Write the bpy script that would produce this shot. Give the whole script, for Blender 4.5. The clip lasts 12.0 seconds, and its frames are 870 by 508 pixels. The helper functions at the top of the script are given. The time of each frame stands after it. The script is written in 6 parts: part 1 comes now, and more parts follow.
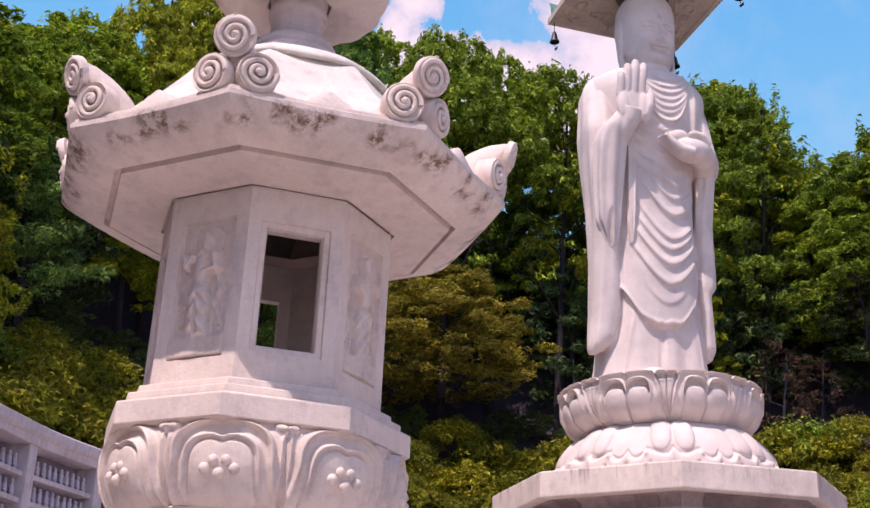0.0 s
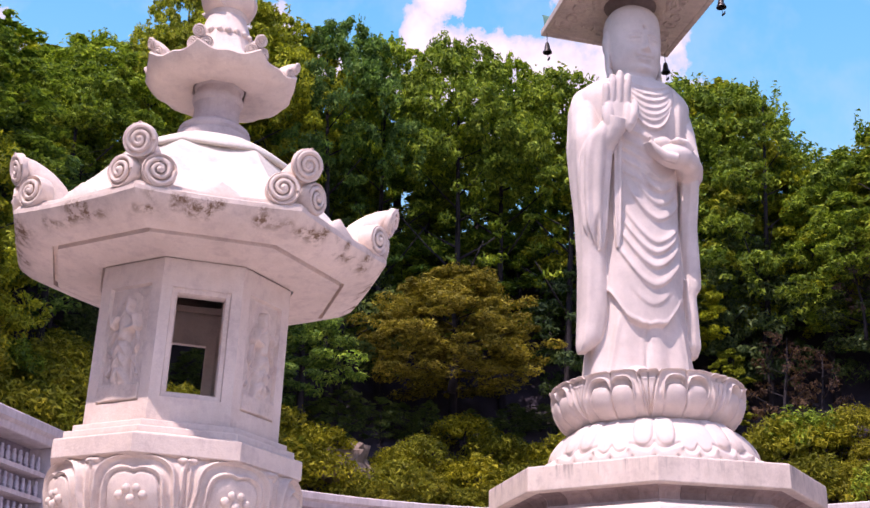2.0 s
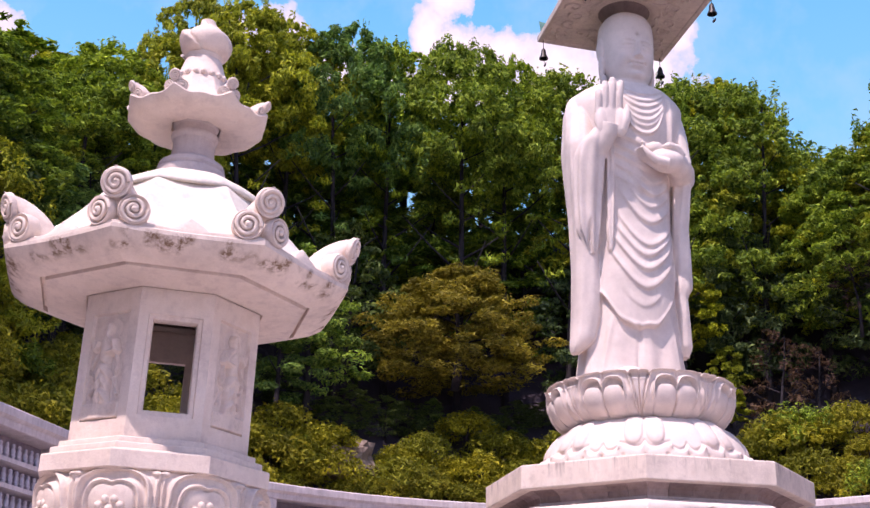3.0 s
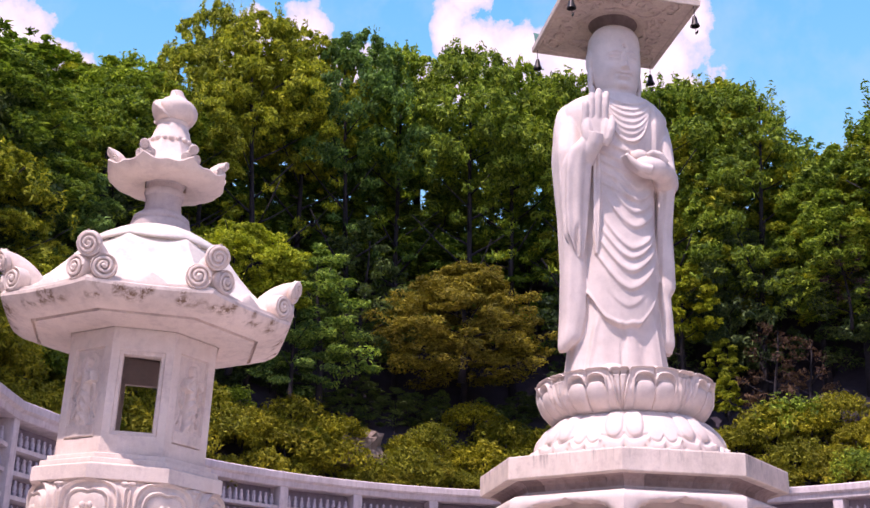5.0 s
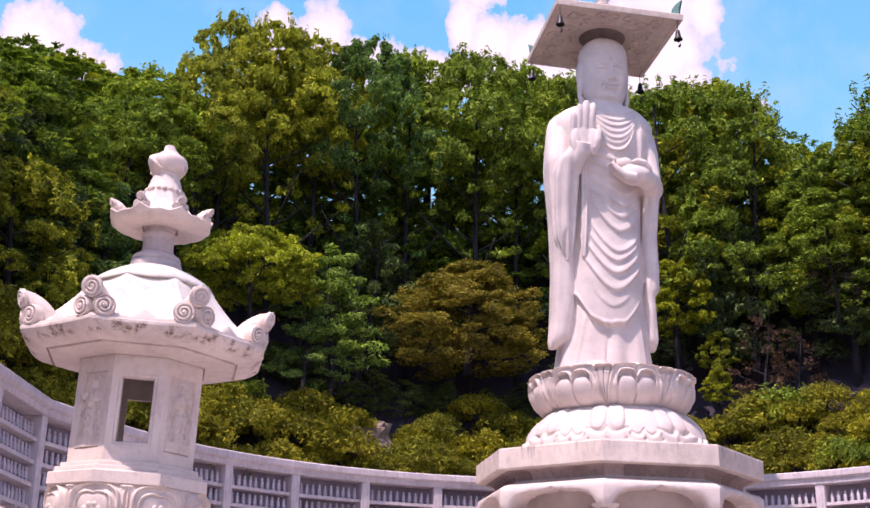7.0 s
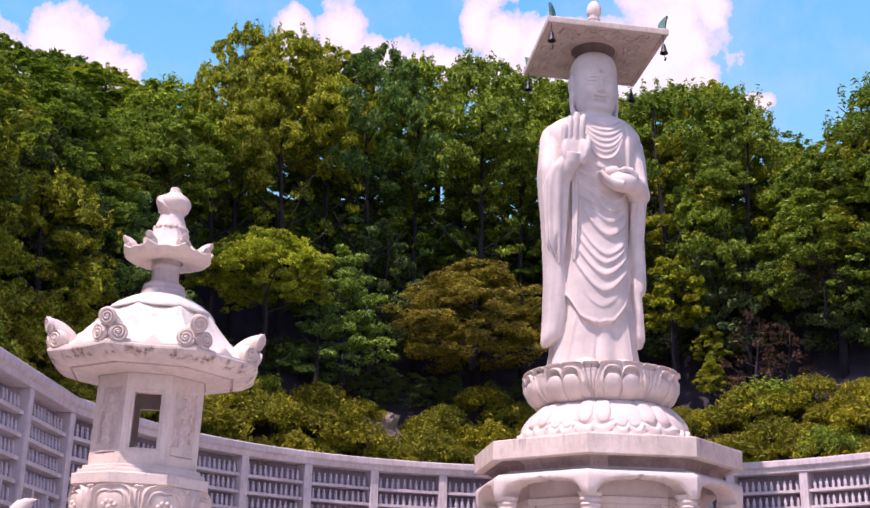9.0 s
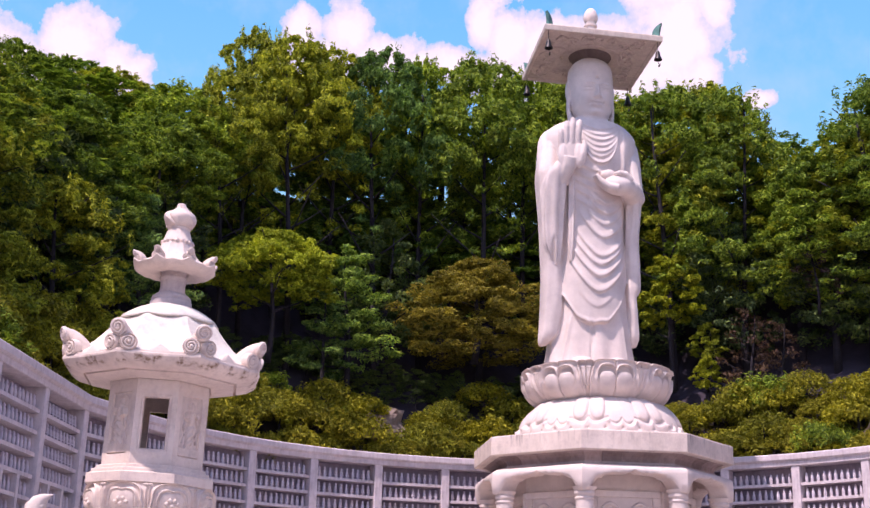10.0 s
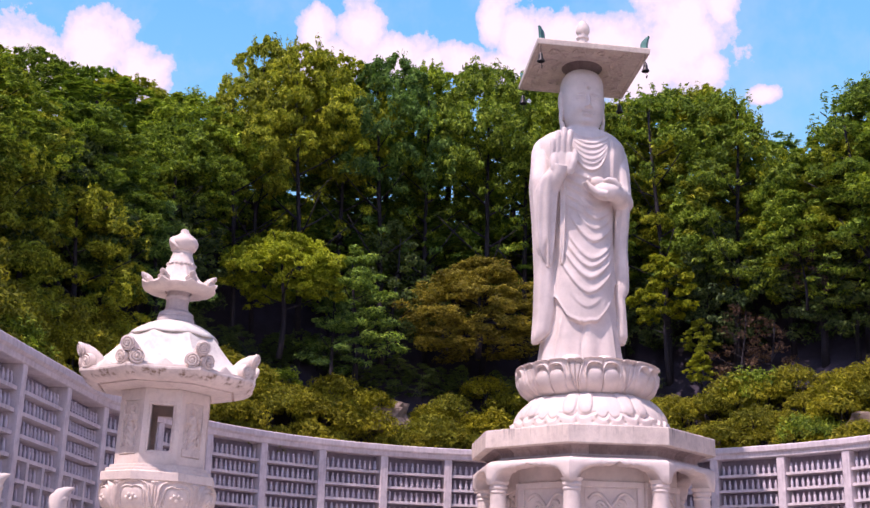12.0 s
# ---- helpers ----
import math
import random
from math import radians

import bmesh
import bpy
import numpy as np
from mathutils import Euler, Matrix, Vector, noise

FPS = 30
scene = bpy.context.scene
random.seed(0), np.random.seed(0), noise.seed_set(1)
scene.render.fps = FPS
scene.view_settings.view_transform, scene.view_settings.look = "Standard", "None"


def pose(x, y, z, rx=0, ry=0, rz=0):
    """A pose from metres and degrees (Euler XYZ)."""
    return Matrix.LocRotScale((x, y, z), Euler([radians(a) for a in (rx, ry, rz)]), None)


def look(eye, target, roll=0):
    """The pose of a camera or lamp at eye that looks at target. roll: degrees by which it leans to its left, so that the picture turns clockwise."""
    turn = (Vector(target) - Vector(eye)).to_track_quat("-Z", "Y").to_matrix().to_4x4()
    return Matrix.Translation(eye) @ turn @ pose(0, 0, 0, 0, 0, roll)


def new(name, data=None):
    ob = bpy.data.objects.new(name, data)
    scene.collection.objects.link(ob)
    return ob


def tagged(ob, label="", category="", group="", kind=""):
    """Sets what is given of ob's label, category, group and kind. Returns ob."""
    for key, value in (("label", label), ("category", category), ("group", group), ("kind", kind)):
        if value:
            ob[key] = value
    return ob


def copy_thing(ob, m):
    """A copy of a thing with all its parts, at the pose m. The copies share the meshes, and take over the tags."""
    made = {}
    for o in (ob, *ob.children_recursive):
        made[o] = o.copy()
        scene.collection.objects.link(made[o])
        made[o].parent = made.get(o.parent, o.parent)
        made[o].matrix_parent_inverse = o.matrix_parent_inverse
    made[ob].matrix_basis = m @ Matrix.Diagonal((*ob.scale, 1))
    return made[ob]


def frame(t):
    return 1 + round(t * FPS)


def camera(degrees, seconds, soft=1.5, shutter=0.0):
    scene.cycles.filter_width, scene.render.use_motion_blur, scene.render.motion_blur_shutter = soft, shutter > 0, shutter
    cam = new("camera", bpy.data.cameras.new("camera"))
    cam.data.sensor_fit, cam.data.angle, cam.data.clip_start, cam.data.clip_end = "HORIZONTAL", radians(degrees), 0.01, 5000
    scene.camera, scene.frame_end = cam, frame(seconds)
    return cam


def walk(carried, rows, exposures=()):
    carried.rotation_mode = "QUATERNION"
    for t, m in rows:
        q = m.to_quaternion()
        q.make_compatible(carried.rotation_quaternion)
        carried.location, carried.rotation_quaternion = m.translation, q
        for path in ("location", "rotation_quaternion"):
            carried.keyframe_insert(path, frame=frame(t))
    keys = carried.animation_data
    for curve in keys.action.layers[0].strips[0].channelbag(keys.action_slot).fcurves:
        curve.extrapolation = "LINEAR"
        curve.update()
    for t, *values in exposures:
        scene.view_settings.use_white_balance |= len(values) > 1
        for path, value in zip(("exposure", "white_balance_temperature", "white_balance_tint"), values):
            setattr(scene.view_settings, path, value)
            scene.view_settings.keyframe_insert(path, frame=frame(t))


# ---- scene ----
# The camera walks backwards from a stone lantern in front of a tall statue.
cam = camera(39.69, 12.0)
ROWS = [
    (0.0, 0.000, 0.000, 1.600, 111.687, -1.187, -13.400),
    (0.5, 0.281, -0.565, 1.586, 111.548, -1.052, -12.614),
    (1.0, 0.516, -1.089, 1.567, 111.360, -0.954, -11.968),
    (1.5, 0.749, -1.626, 1.567, 111.176, -0.844, -11.436),
    (2.0, 0.997, -2.117, 1.551, 110.961, -0.860, -10.910),
    (2.5, 1.240, -2.666, 1.556, 110.793, -0.841, -10.396),
    (3.0, 1.424, -3.227, 1.542, 110.572, -0.818, -9.935),
    (5.0, 2.358, -5.737, 1.459, 109.632, -0.997, -8.007),
    (5.5, 2.531, -6.429, 1.436, 109.381, -1.005, -7.633),
    (6.0, 2.728, -7.108, 1.407, 109.143, -1.032, -7.226),
    (6.5, 2.945, -7.788, 1.378, 108.918, -1.058, -6.803),
    (7.0, 3.133, -8.483, 1.356, 108.690, -1.077, -6.415),
    (9.0, 3.819, -11.340, 1.263, 107.808, -1.103, -5.021),
    (9.5, 3.940, -12.060, 1.238, 107.576, -1.132, -4.766),
    (10.0, 4.086, -12.774, 1.224, 107.371, -1.137, -4.468),
    (10.5, 4.278, -13.451, 1.209, 107.158, -1.166, -4.148),
    (11.0, 4.498, -14.109, 1.205, 106.975, -1.164, -3.813),
    (11.5, 4.680, -14.777, 1.197, 106.784, -1.183, -3.524),
    (12.0, 4.872, -15.444, 1.194, 106.613, -1.193, -3.266),
]
walk(cam, [(t, pose(x, y, z, rx, ry, rz)) for t, x, y, z, rx, ry, rz in ROWS],
     [(0.0, 0.49, 6810, 32), (0.5, 0.62, 6800, 35), (1.0, 0.69, 6790, 35), (2.5, 0.75, 6770, 36), (6.0, 0.74, 6740, 37), (12.0, 0.66, 6720, 37)])

# ---- light: a high sun from the left and a little in front, a blue sky ----
SUN_AZ, SUN_EL = radians(-137), radians(62)
SUN_WAY = Vector((math.cos(SUN_AZ) * math.cos(SUN_EL), math.sin(SUN_AZ) * math.cos(SUN_EL), math.sin(SUN_EL)))
world = bpy.data.worlds.new("sky")
scene.world = world
world.use_nodes = True
wn = world.node_tree.nodes
sky = wn.new("ShaderNodeTexSky")
sky.sky_type = "NISHITA"
sky.sun_disc = False
sky.sun_elevation = SUN_EL
sky.sun_rotation = radians(227)
sky.air_density, sky.dust_density, sky.ozone_density = 1.0, 0.3, 1.0
wn["Background"].inputs[1].default_value = 0.155
world.node_tree.links.new(sky.outputs[0], wn["Background"].inputs[0])
sun = new("sun", bpy.data.lights.new("sun", "SUN"))
sun.data.energy, sun.data.angle, sun.data.color = 3.25, radians(0.53), (1.0, 0.95, 0.88)
sun.matrix_world = look(SUN_WAY * 80, (0, 0, 0))


# ---- materials ----
def mat_base(name, rough=0.8):
    m = bpy.data.materials.new(name)
    m.use_nodes = True
    nt = m.node_tree
    b = nt.nodes["Principled BSDF"]
    b.inputs["Roughness"].default_value = rough
    return m, nt, b


def nd(nt, kind, **inputs):
    n = nt.nodes.new(kind)
    for k, v in inputs.items():
        n.inputs[k].default_value = v
    return n


def ramp(nt, fac, stops):
    r = nt.nodes.new("ShaderNodeValToRGB")
    nt.links.new(fac, r.inputs[0])
    e = r.color_ramp.elements
    while len(e) < len(stops):
        e.new(0.5)
    for k, (p, c) in zip(e, stops):
        k.position, k.color = p, (*c, 1)
    return r.outputs[0]


def mixc(nt, kind, fac, a, b):
    n = nt.nodes.new("ShaderNodeMix")
    n.data_type, n.blend_type = "RGBA", kind
    for sock, v in ((n.inputs["Factor"], fac), (n.inputs["A"], a), (n.inputs["B"], b)):
        if isinstance(v, (int, float)):
            sock.default_value = v
        elif isinstance(v, tuple):
            sock.default_value = (*v, 1)
        else:
            nt.links.new(v, sock)
    return n.outputs["Result"]


def noise_tex(nt, scale, detail=4.0, rough=0.6, stretch=(1, 1, 1)):
    tc = nt.nodes.new("ShaderNodeTexCoord")
    mp = nt.nodes.new("ShaderNodeMapping")
    mp.inputs["Scale"].default_value = stretch
    nt.links.new(tc.outputs["Object"], mp.inputs[0])
    n = nd(nt, "ShaderNodeTexNoise", Scale=scale, Detail=detail, Roughness=rough)
    nt.links.new(mp.outputs[0], n.inputs["Vector"])
    return n.outputs["Fac"]


def stone(name, base, grain=30.0, bump=0.25, streak=0.25, stain=0.0, stain_col=(0.12, 0.09, 0.07), stain_scale=3.5, stain_from=0.55, run_scale=(3.2, 3.2, 0.28), drip=None, vary=0.0, veins=0.55, stain_band=None):
    """Pale weathered granite: cloudy tone, fine grain, rain streaks down the faces and, where wanted, dark lichen stains."""
    m, nt, b = mat_base(name, 0.78)
    dark = tuple(c * 0.80 for c in base)
    col = ramp(nt, noise_tex(nt, 1.3, 5), [(0.3, dark), (0.7, base)])
    vein = ramp(nt, noise_tex(nt, grain * 0.16, 7, 0.72), [(0.36, (0.74, 0.70, 0.73)), (0.52, (1, 1, 1)), (0.66, (0.92, 0.88, 0.86))])
    col = mixc(nt, "MULTIPLY", veins, col, vein)
    speck = ramp(nt, noise_tex(nt, grain * 3, 2, 0.7), [(0.35, (0.86, 0.85, 0.86)), (0.6, (1, 1, 1))])
    col = mixc(nt, "MULTIPLY", 0.5, col, speck)
    run = ramp(nt, noise_tex(nt, 2.2, 6, 0.65, run_scale), [(0.34, (0.55, 0.50, 0.48)), (0.56, (1, 1, 1))])
    col = mixc(nt, "MULTIPLY", streak, col, run)
    if stain:
        patch = ramp(nt, noise_tex(nt, stain_scale, 6, 0.72), [(stain_from, (0, 0, 0)), (stain_from + 0.13, (1, 1, 1))])
        n = nt.nodes.new("ShaderNodeMath")
        n.operation = "MULTIPLY"
        nt.links.new(patch, n.inputs[0])
        n.inputs[1].default_value = stain
        if stain_band:
            # lichen sits in blotches along one course of the stone
            co = nt.nodes.new("ShaderNodeTexCoord")
            sp = nt.nodes.new("ShaderNodeSeparateXYZ")
            nt.links.new(co.outputs["Object"], sp.inputs[0])
            up = nd(nt, "ShaderNodeMapRange")
            nt.links.new(sp.outputs[2], up.inputs[0])
            up.inputs[1].default_value, up.inputs[2].default_value = stain_band[0], stain_band[1]
            course = ramp(nt, up.outputs[0], [(0.0, (0, 0, 0)), (0.25, (1, 1, 1)), (0.68, (1, 1, 1)), (0.95, (0, 0, 0))])
            blot = ramp(nt, noise_tex(nt, 3.1, 2, 0.5, (1, 1, 0.3)), [(0.46, (0, 0, 0)), (0.56, (1, 1, 1))])
            both = nt.nodes.new("ShaderNodeMath")
            both.operation = "MULTIPLY"
            nt.links.new(course, both.inputs[0])
            nt.links.new(blot, both.inputs[1])
            last = nt.nodes.new("ShaderNodeMath")
            last.operation = "MULTIPLY"
            nt.links.new(n.outputs[0], last.inputs[0])
            nt.links.new(both.outputs[0], last.inputs[1])
            n = last
        col = mixc(nt, "MIX", n.outputs[0], col, stain_col)
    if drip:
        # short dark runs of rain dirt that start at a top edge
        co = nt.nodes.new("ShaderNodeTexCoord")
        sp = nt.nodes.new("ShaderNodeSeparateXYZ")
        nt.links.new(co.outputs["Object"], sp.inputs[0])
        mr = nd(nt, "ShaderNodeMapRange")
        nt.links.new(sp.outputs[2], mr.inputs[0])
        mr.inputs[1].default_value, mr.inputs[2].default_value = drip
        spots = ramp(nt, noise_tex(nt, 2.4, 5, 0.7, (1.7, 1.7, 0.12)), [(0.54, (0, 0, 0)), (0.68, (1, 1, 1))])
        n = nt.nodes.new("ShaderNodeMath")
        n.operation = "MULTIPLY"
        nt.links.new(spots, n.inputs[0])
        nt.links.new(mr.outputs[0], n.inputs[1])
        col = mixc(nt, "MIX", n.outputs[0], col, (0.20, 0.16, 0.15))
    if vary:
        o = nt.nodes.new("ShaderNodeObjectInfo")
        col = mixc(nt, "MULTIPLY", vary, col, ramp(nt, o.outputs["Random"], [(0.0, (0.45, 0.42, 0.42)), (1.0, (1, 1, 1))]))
    nt.links.new(col, b.inputs["Base Color"])
    bp = nd(nt, "ShaderNodeBump", Strength=bump, Distance=0.02)
    nt.links.new(noise_tex(nt, grain, 5, 0.65), bp.inputs["Height"])
    nt.links.new(bp.outputs[0], b.inputs["Normal"])
    b.inputs["Specular IOR Level"].default_value = 0.3
    return m


def leaf_mat(name, dark, mid, light):
    m, nt, b = mat_base(name, 0.65)
    g = nt.nodes.new("ShaderNodeNewGeometry")
    o = nt.nodes.new("ShaderNodeObjectInfo")
    col = ramp(nt, g.outputs["Random Per Island"], [(0.0, dark), (0.5, mid), (1.0, light)])
    big = ramp(nt, noise_tex(nt, 0.55, 3), [(0.3, (0.60, 0.62, 0.80)), (0.7, (1.28, 1.24, 1.10))])
    col = mixc(nt, "MULTIPLY", 1.0, col, big)
    tree = ramp(nt, o.outputs["Random"], [(0.0, (0.70, 0.80, 0.85)), (0.5, (1.0, 1.0, 1.0)), (1.0, (1.14, 1.15, 0.8))])
    col = mixc(nt, "MULTIPLY", 1.0, col, tree)
    nt.links.new(col, b.inputs["Base Color"])
    b.inputs["Specular IOR Level"].default_value = 0.15
    tr = nt.nodes.new("ShaderNodeBsdfTranslucent")
    nt.links.new(mixc(nt, "MULTIPLY", 1.0, col, (1.3, 1.33, 0.75)), tr.inputs[0])
    mx = nt.nodes.new("ShaderNodeMixShader")
    mx.inputs[0].default_value = 0.27
    nt.links.new(b.outputs[0], mx.inputs[1])
    nt.links.new(tr.outputs[0], mx.inputs[2])
    nt.links.new(mx.outputs[0], nt.nodes["Material Output"].inputs[0])
    return m


def plain(name, col, rough=0.6, metal=0.0, var=0.3, scale=6.0, bump=0.1):
    m, nt, b = mat_base(name, rough)
    c = ramp(nt, noise_tex(nt, scale, 5), [(0.3, tuple(v * (1 - var) for v in col)), (0.7, col)])
    nt.links.new(c, b.inputs["Base Color"])
    b.inputs["Metallic"].default_value = metal
    bp = nd(nt, "ShaderNodeBump", Strength=bump, Distance=0.03)
    nt.links.new(noise_tex(nt, scale * 5, 4), bp.inputs["Height"])
    nt.links.new(bp.outputs[0], b.inputs["Normal"])
    return m


STATUE = stone("white_granite", (0.775, 0.665, 0.600), 18, 0.15, 0.08, run_scale=(1.6, 1.6, 0.35), veins=0.2)
LANTERN = stone("lantern_granite", (0.83, 0.695, 0.605), 34, 0.25, 0.10)
DOME = stone("washed_granite", (0.79, 0.73, 0.64), 34, 0.25, 0.1)
EAVE = stone("lichened_granite", (0.82, 0.69, 0.605), 34, 0.3, 0.18, 0.92, (0.17, 0.095, 0.048), 11.0, 0.44, stain_band=(5.41, 5.60))
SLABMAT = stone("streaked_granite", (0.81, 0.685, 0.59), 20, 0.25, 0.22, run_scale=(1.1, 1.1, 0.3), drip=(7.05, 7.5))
# recess shade painted into a darker brown base; tone varies by block
COVE = stone("cove_shade_granite", (0.56, 0.43, 0.39), 20, 0.3, 0.35, vary=0.8)
RELIEF = stone("worn_relief", (0.81, 0.67, 0.58), 34, 0.3, 0.15, 0.35, (0.34, 0.26, 0.21), 7.0, 0.56)
HATMAT = stone("canopy_granite", (0.68, 0.565, 0.475), 20, 0.3, 0.25)
# dark base colour that paints the contact shade above the statue's crown
SOCKET = stone("crown_shade_granite", (0.25, 0.19, 0.17), 20, 0.3, 0.3)
NECK = stone("grey_granite", (0.64, 0.55, 0.52), 34, 0.35, 0.25)
WALLMAT = stone("wall_granite", (0.73, 0.645, 0.655), 16, 0.2, 0.35)
# niche backs: the recess's dim violet shade is put into the base colour
NICHE = stone("niche_shade_granite", (0.35, 0.30, 0.36), 16, 0.2, 0.3)
FIGMAT = stone("figurine_granite", (0.66, 0.59, 0.64), 30, 0.15, 0.15)
PAVING = stone("paving_granite", (0.50, 0.46, 0.44), 10, 0.2, 0.1)
ROCK = stone("bank_rock", (0.31, 0.235, 0.19), 4, 0.8, 0.7)
# soil and bark carry the wood's purple shadow tone in their base colours
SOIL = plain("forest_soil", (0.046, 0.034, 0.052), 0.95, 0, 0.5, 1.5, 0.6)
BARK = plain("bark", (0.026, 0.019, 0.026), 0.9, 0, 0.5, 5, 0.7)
BRONZE = plain("dark_bronze", (0.05, 0.045, 0.045), 0.45, 0.7, 0.4, 8)
PATINA = plain("green_patina", (0.10, 0.26, 0.22), 0.6, 0.3, 0.45, 5)
LEAF = leaf_mat("leaf_green", (0.052, 0.092, 0.016), (0.180, 0.272, 0.026), (0.385, 0.470, 0.046))
LEAF_LIME = leaf_mat("leaf_lime", (0.095, 0.122, 0.013), (0.270, 0.312, 0.022), (0.475, 0.480, 0.040))
LEAF_DEEP = leaf_mat("leaf_deep", (0.050, 0.105, 0.030), (0.138, 0.255, 0.042), (0.290, 0.405, 0.070))
# understory leaves: shade below the crowns painted in as a darker green
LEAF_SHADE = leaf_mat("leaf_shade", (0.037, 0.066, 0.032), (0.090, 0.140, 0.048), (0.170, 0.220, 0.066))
LEAF_PINE = leaf_mat("leaf_pine", (0.055, 0.112, 0.034), (0.160, 0.270, 0.056), (0.330, 0.450, 0.090))
LEAF_YEL = leaf_mat("leaf_yellow", (0.135, 0.180, 0.012), (0.300, 0.375, 0.021), (0.500, 0.540, 0.038))
LEAF_OLIVE = leaf_mat("leaf_olive", (0.105, 0.093, 0.020), (0.225, 0.192, 0.034), (0.360, 0.305, 0.055))
LEAF_RED = leaf_mat("leaf_red", (0.050, 0.030, 0.035), (0.115, 0.066, 0.062), (0.180, 0.115, 0.090))
LEAF_SHRUB = leaf_mat("leaf_shrub", (0.108, 0.110, 0.012), (0.240, 0.236, 0.018), (0.425, 0.385, 0.032))


# ---- mesh helpers ----
def ob_mesh(name, verts, faces, material, smooth=False):
    me = bpy.data.meshes.new(name)
    me.from_pydata([tuple(v) for v in verts], [], [tuple(f) for f in faces])
    me.materials.append(material)
    if smooth:
        me.shade_smooth()
    me.update()
    return me


def thing(name, at, label, category, group="", rz=0.0, ry=0.0, kind=""):
    ob = new(name)
    ob.matrix_world = pose(*at, 0, ry, rz)
    ob.empty_display_size = 0.2
    return tagged(ob, label, category, group, kind)


def part(name, bm, material, parent, label="", smooth=None, m=None):
    """Links a bmesh, or a ready mesh, as one object under a thing or a part."""
    if isinstance(bm, bmesh.types.BMesh):
        bmesh.ops.recalc_face_normals(bm, faces=bm.faces)
        me = bpy.data.meshes.new(name)
        bm.to_mesh(me)
        bm.free()
        me.materials.append(material)
        if smooth is not None:
            me.set_sharp_from_angle(angle=radians(smooth))
            for p in me.polygons:
                p.use_smooth = True
            me.set_sharp_from_angle(angle=radians(smooth))
    else:
        me = bm
    ob = new(name, me)
    ob.parent = parent
    if m is not None:
        ob.matrix_basis = m
    if label:
        ob["label"] = label
    return ob


def lathe(profile, n=48, turn=0.0, bm=None, cap=True):
    """A solid of revolution (n large) or a regular prism (n = 8) from (radius, height) pairs."""
    bm = bm or bmesh.new()
    rings = []
    for r, z in profile:
        rings.append([bm.verts.new((r * math.cos(turn + 2 * math.pi * i / n), r * math.sin(turn + 2 * math.pi * i / n), z)) for i in range(n)])
    for a, b in zip(rings, rings[1:]):
        for i in range(n):
            bm.faces.new((a[i], a[(i + 1) % n], b[(i + 1) % n], b[i]))
    if cap:
        bm.faces.new(rings[0][::-1])
        bm.faces.new(rings[-1])
    return bm


def box(bm, x0, x1, y0, y1, z0, z1, m=None):
    v = [bm.verts.new((x, y, z)) for z in (z0, z1) for y in (y0, y1) for x in (x0, x1)]
    for f in ((0, 2, 3, 1), (4, 5, 7, 6), (0, 1, 5, 4), (2, 6, 7, 3), (0, 4, 6, 2), (1, 3, 7, 5)):
        bm.faces.new([v[i] for i in f])
    if m is not None:
        bmesh.ops.transform(bm, matrix=m, verts=v)
    return v


def bevel(bm, offset, angle=20, seg=1):
    bmesh.ops.recalc_face_normals(bm, faces=bm.faces)
    edges = [e for e in bm.edges if len(e.link_faces) == 2 and e.calc_face_angle(0) > radians(angle)]
    bmesh.ops.bevel(bm, geom=edges, offset=offset, segments=seg, affect="EDGES", profile=0.5)
    return bm


def ball(bm, at, size, seg=14, m=None):
    """An ellipsoid with half axes size."""
    mm = Matrix.Translation(at) @ (m or Matrix.Identity(4)) @ Matrix.Diagonal((*size, 1))
    bmesh.ops.create_uvsphere(bm, u_segments=seg, v_segments=max(6, seg * 2 // 3), radius=1, matrix=mm)
    return bm


def tube(bm, pts, radii, n=10):
    """A closed tube along a line of points."""
    pts = [Vector(p) for p in pts]
    rings = []
    side = None
    for i, p in enumerate(pts):
        d = (pts[min(i + 1, len(pts) - 1)] - pts[max(i - 1, 0)]).normalized()
        if side is None:
            side = d.orthogonal()
        side = (side - d * side.dot(d)).normalized()
        other = d.cross(side)
        rings.append([bm.verts.new(p + float(radii[i]) * (math.cos(2 * math.pi * k / n) * side + math.sin(2 * math.pi * k / n) * other)) for k in range(n)])
    for a, b in zip(rings, rings[1:]):
        for i in range(n):
            bm.faces.new((a[i], a[(i + 1) % n], b[(i + 1) % n], b[i]))
    bm.faces.new(rings[0][::-1])
    bm.faces.new(rings[-1])
    return bm


def grid_mesh(name, X, Y, Z, material, closed=False, smooth=True, sharp=0):
    """A mesh from arrays of the same shape (rows, columns); closed joins the last column to the first."""
    r, c = X.shape
    verts = np.stack([X, Y, Z], -1).reshape(-1, 3)
    i, j = np.meshgrid(np.arange(r - 1), np.arange(c if closed else c - 1), indexing="ij")
    j2 = (j + 1) % c
    faces = np.stack([i * c + j, i * c + j2, (i + 1) * c + j2, (i + 1) * c + j], -1).reshape(-1, 4)
    me = ob_mesh(name, verts.tolist(), faces.tolist(), material, smooth)
    if sharp:
        me.set_sharp_from_angle(angle=radians(sharp))
    return me


def gauss(x, c, w):
    return np.exp(-((x - c) / w) ** 2)


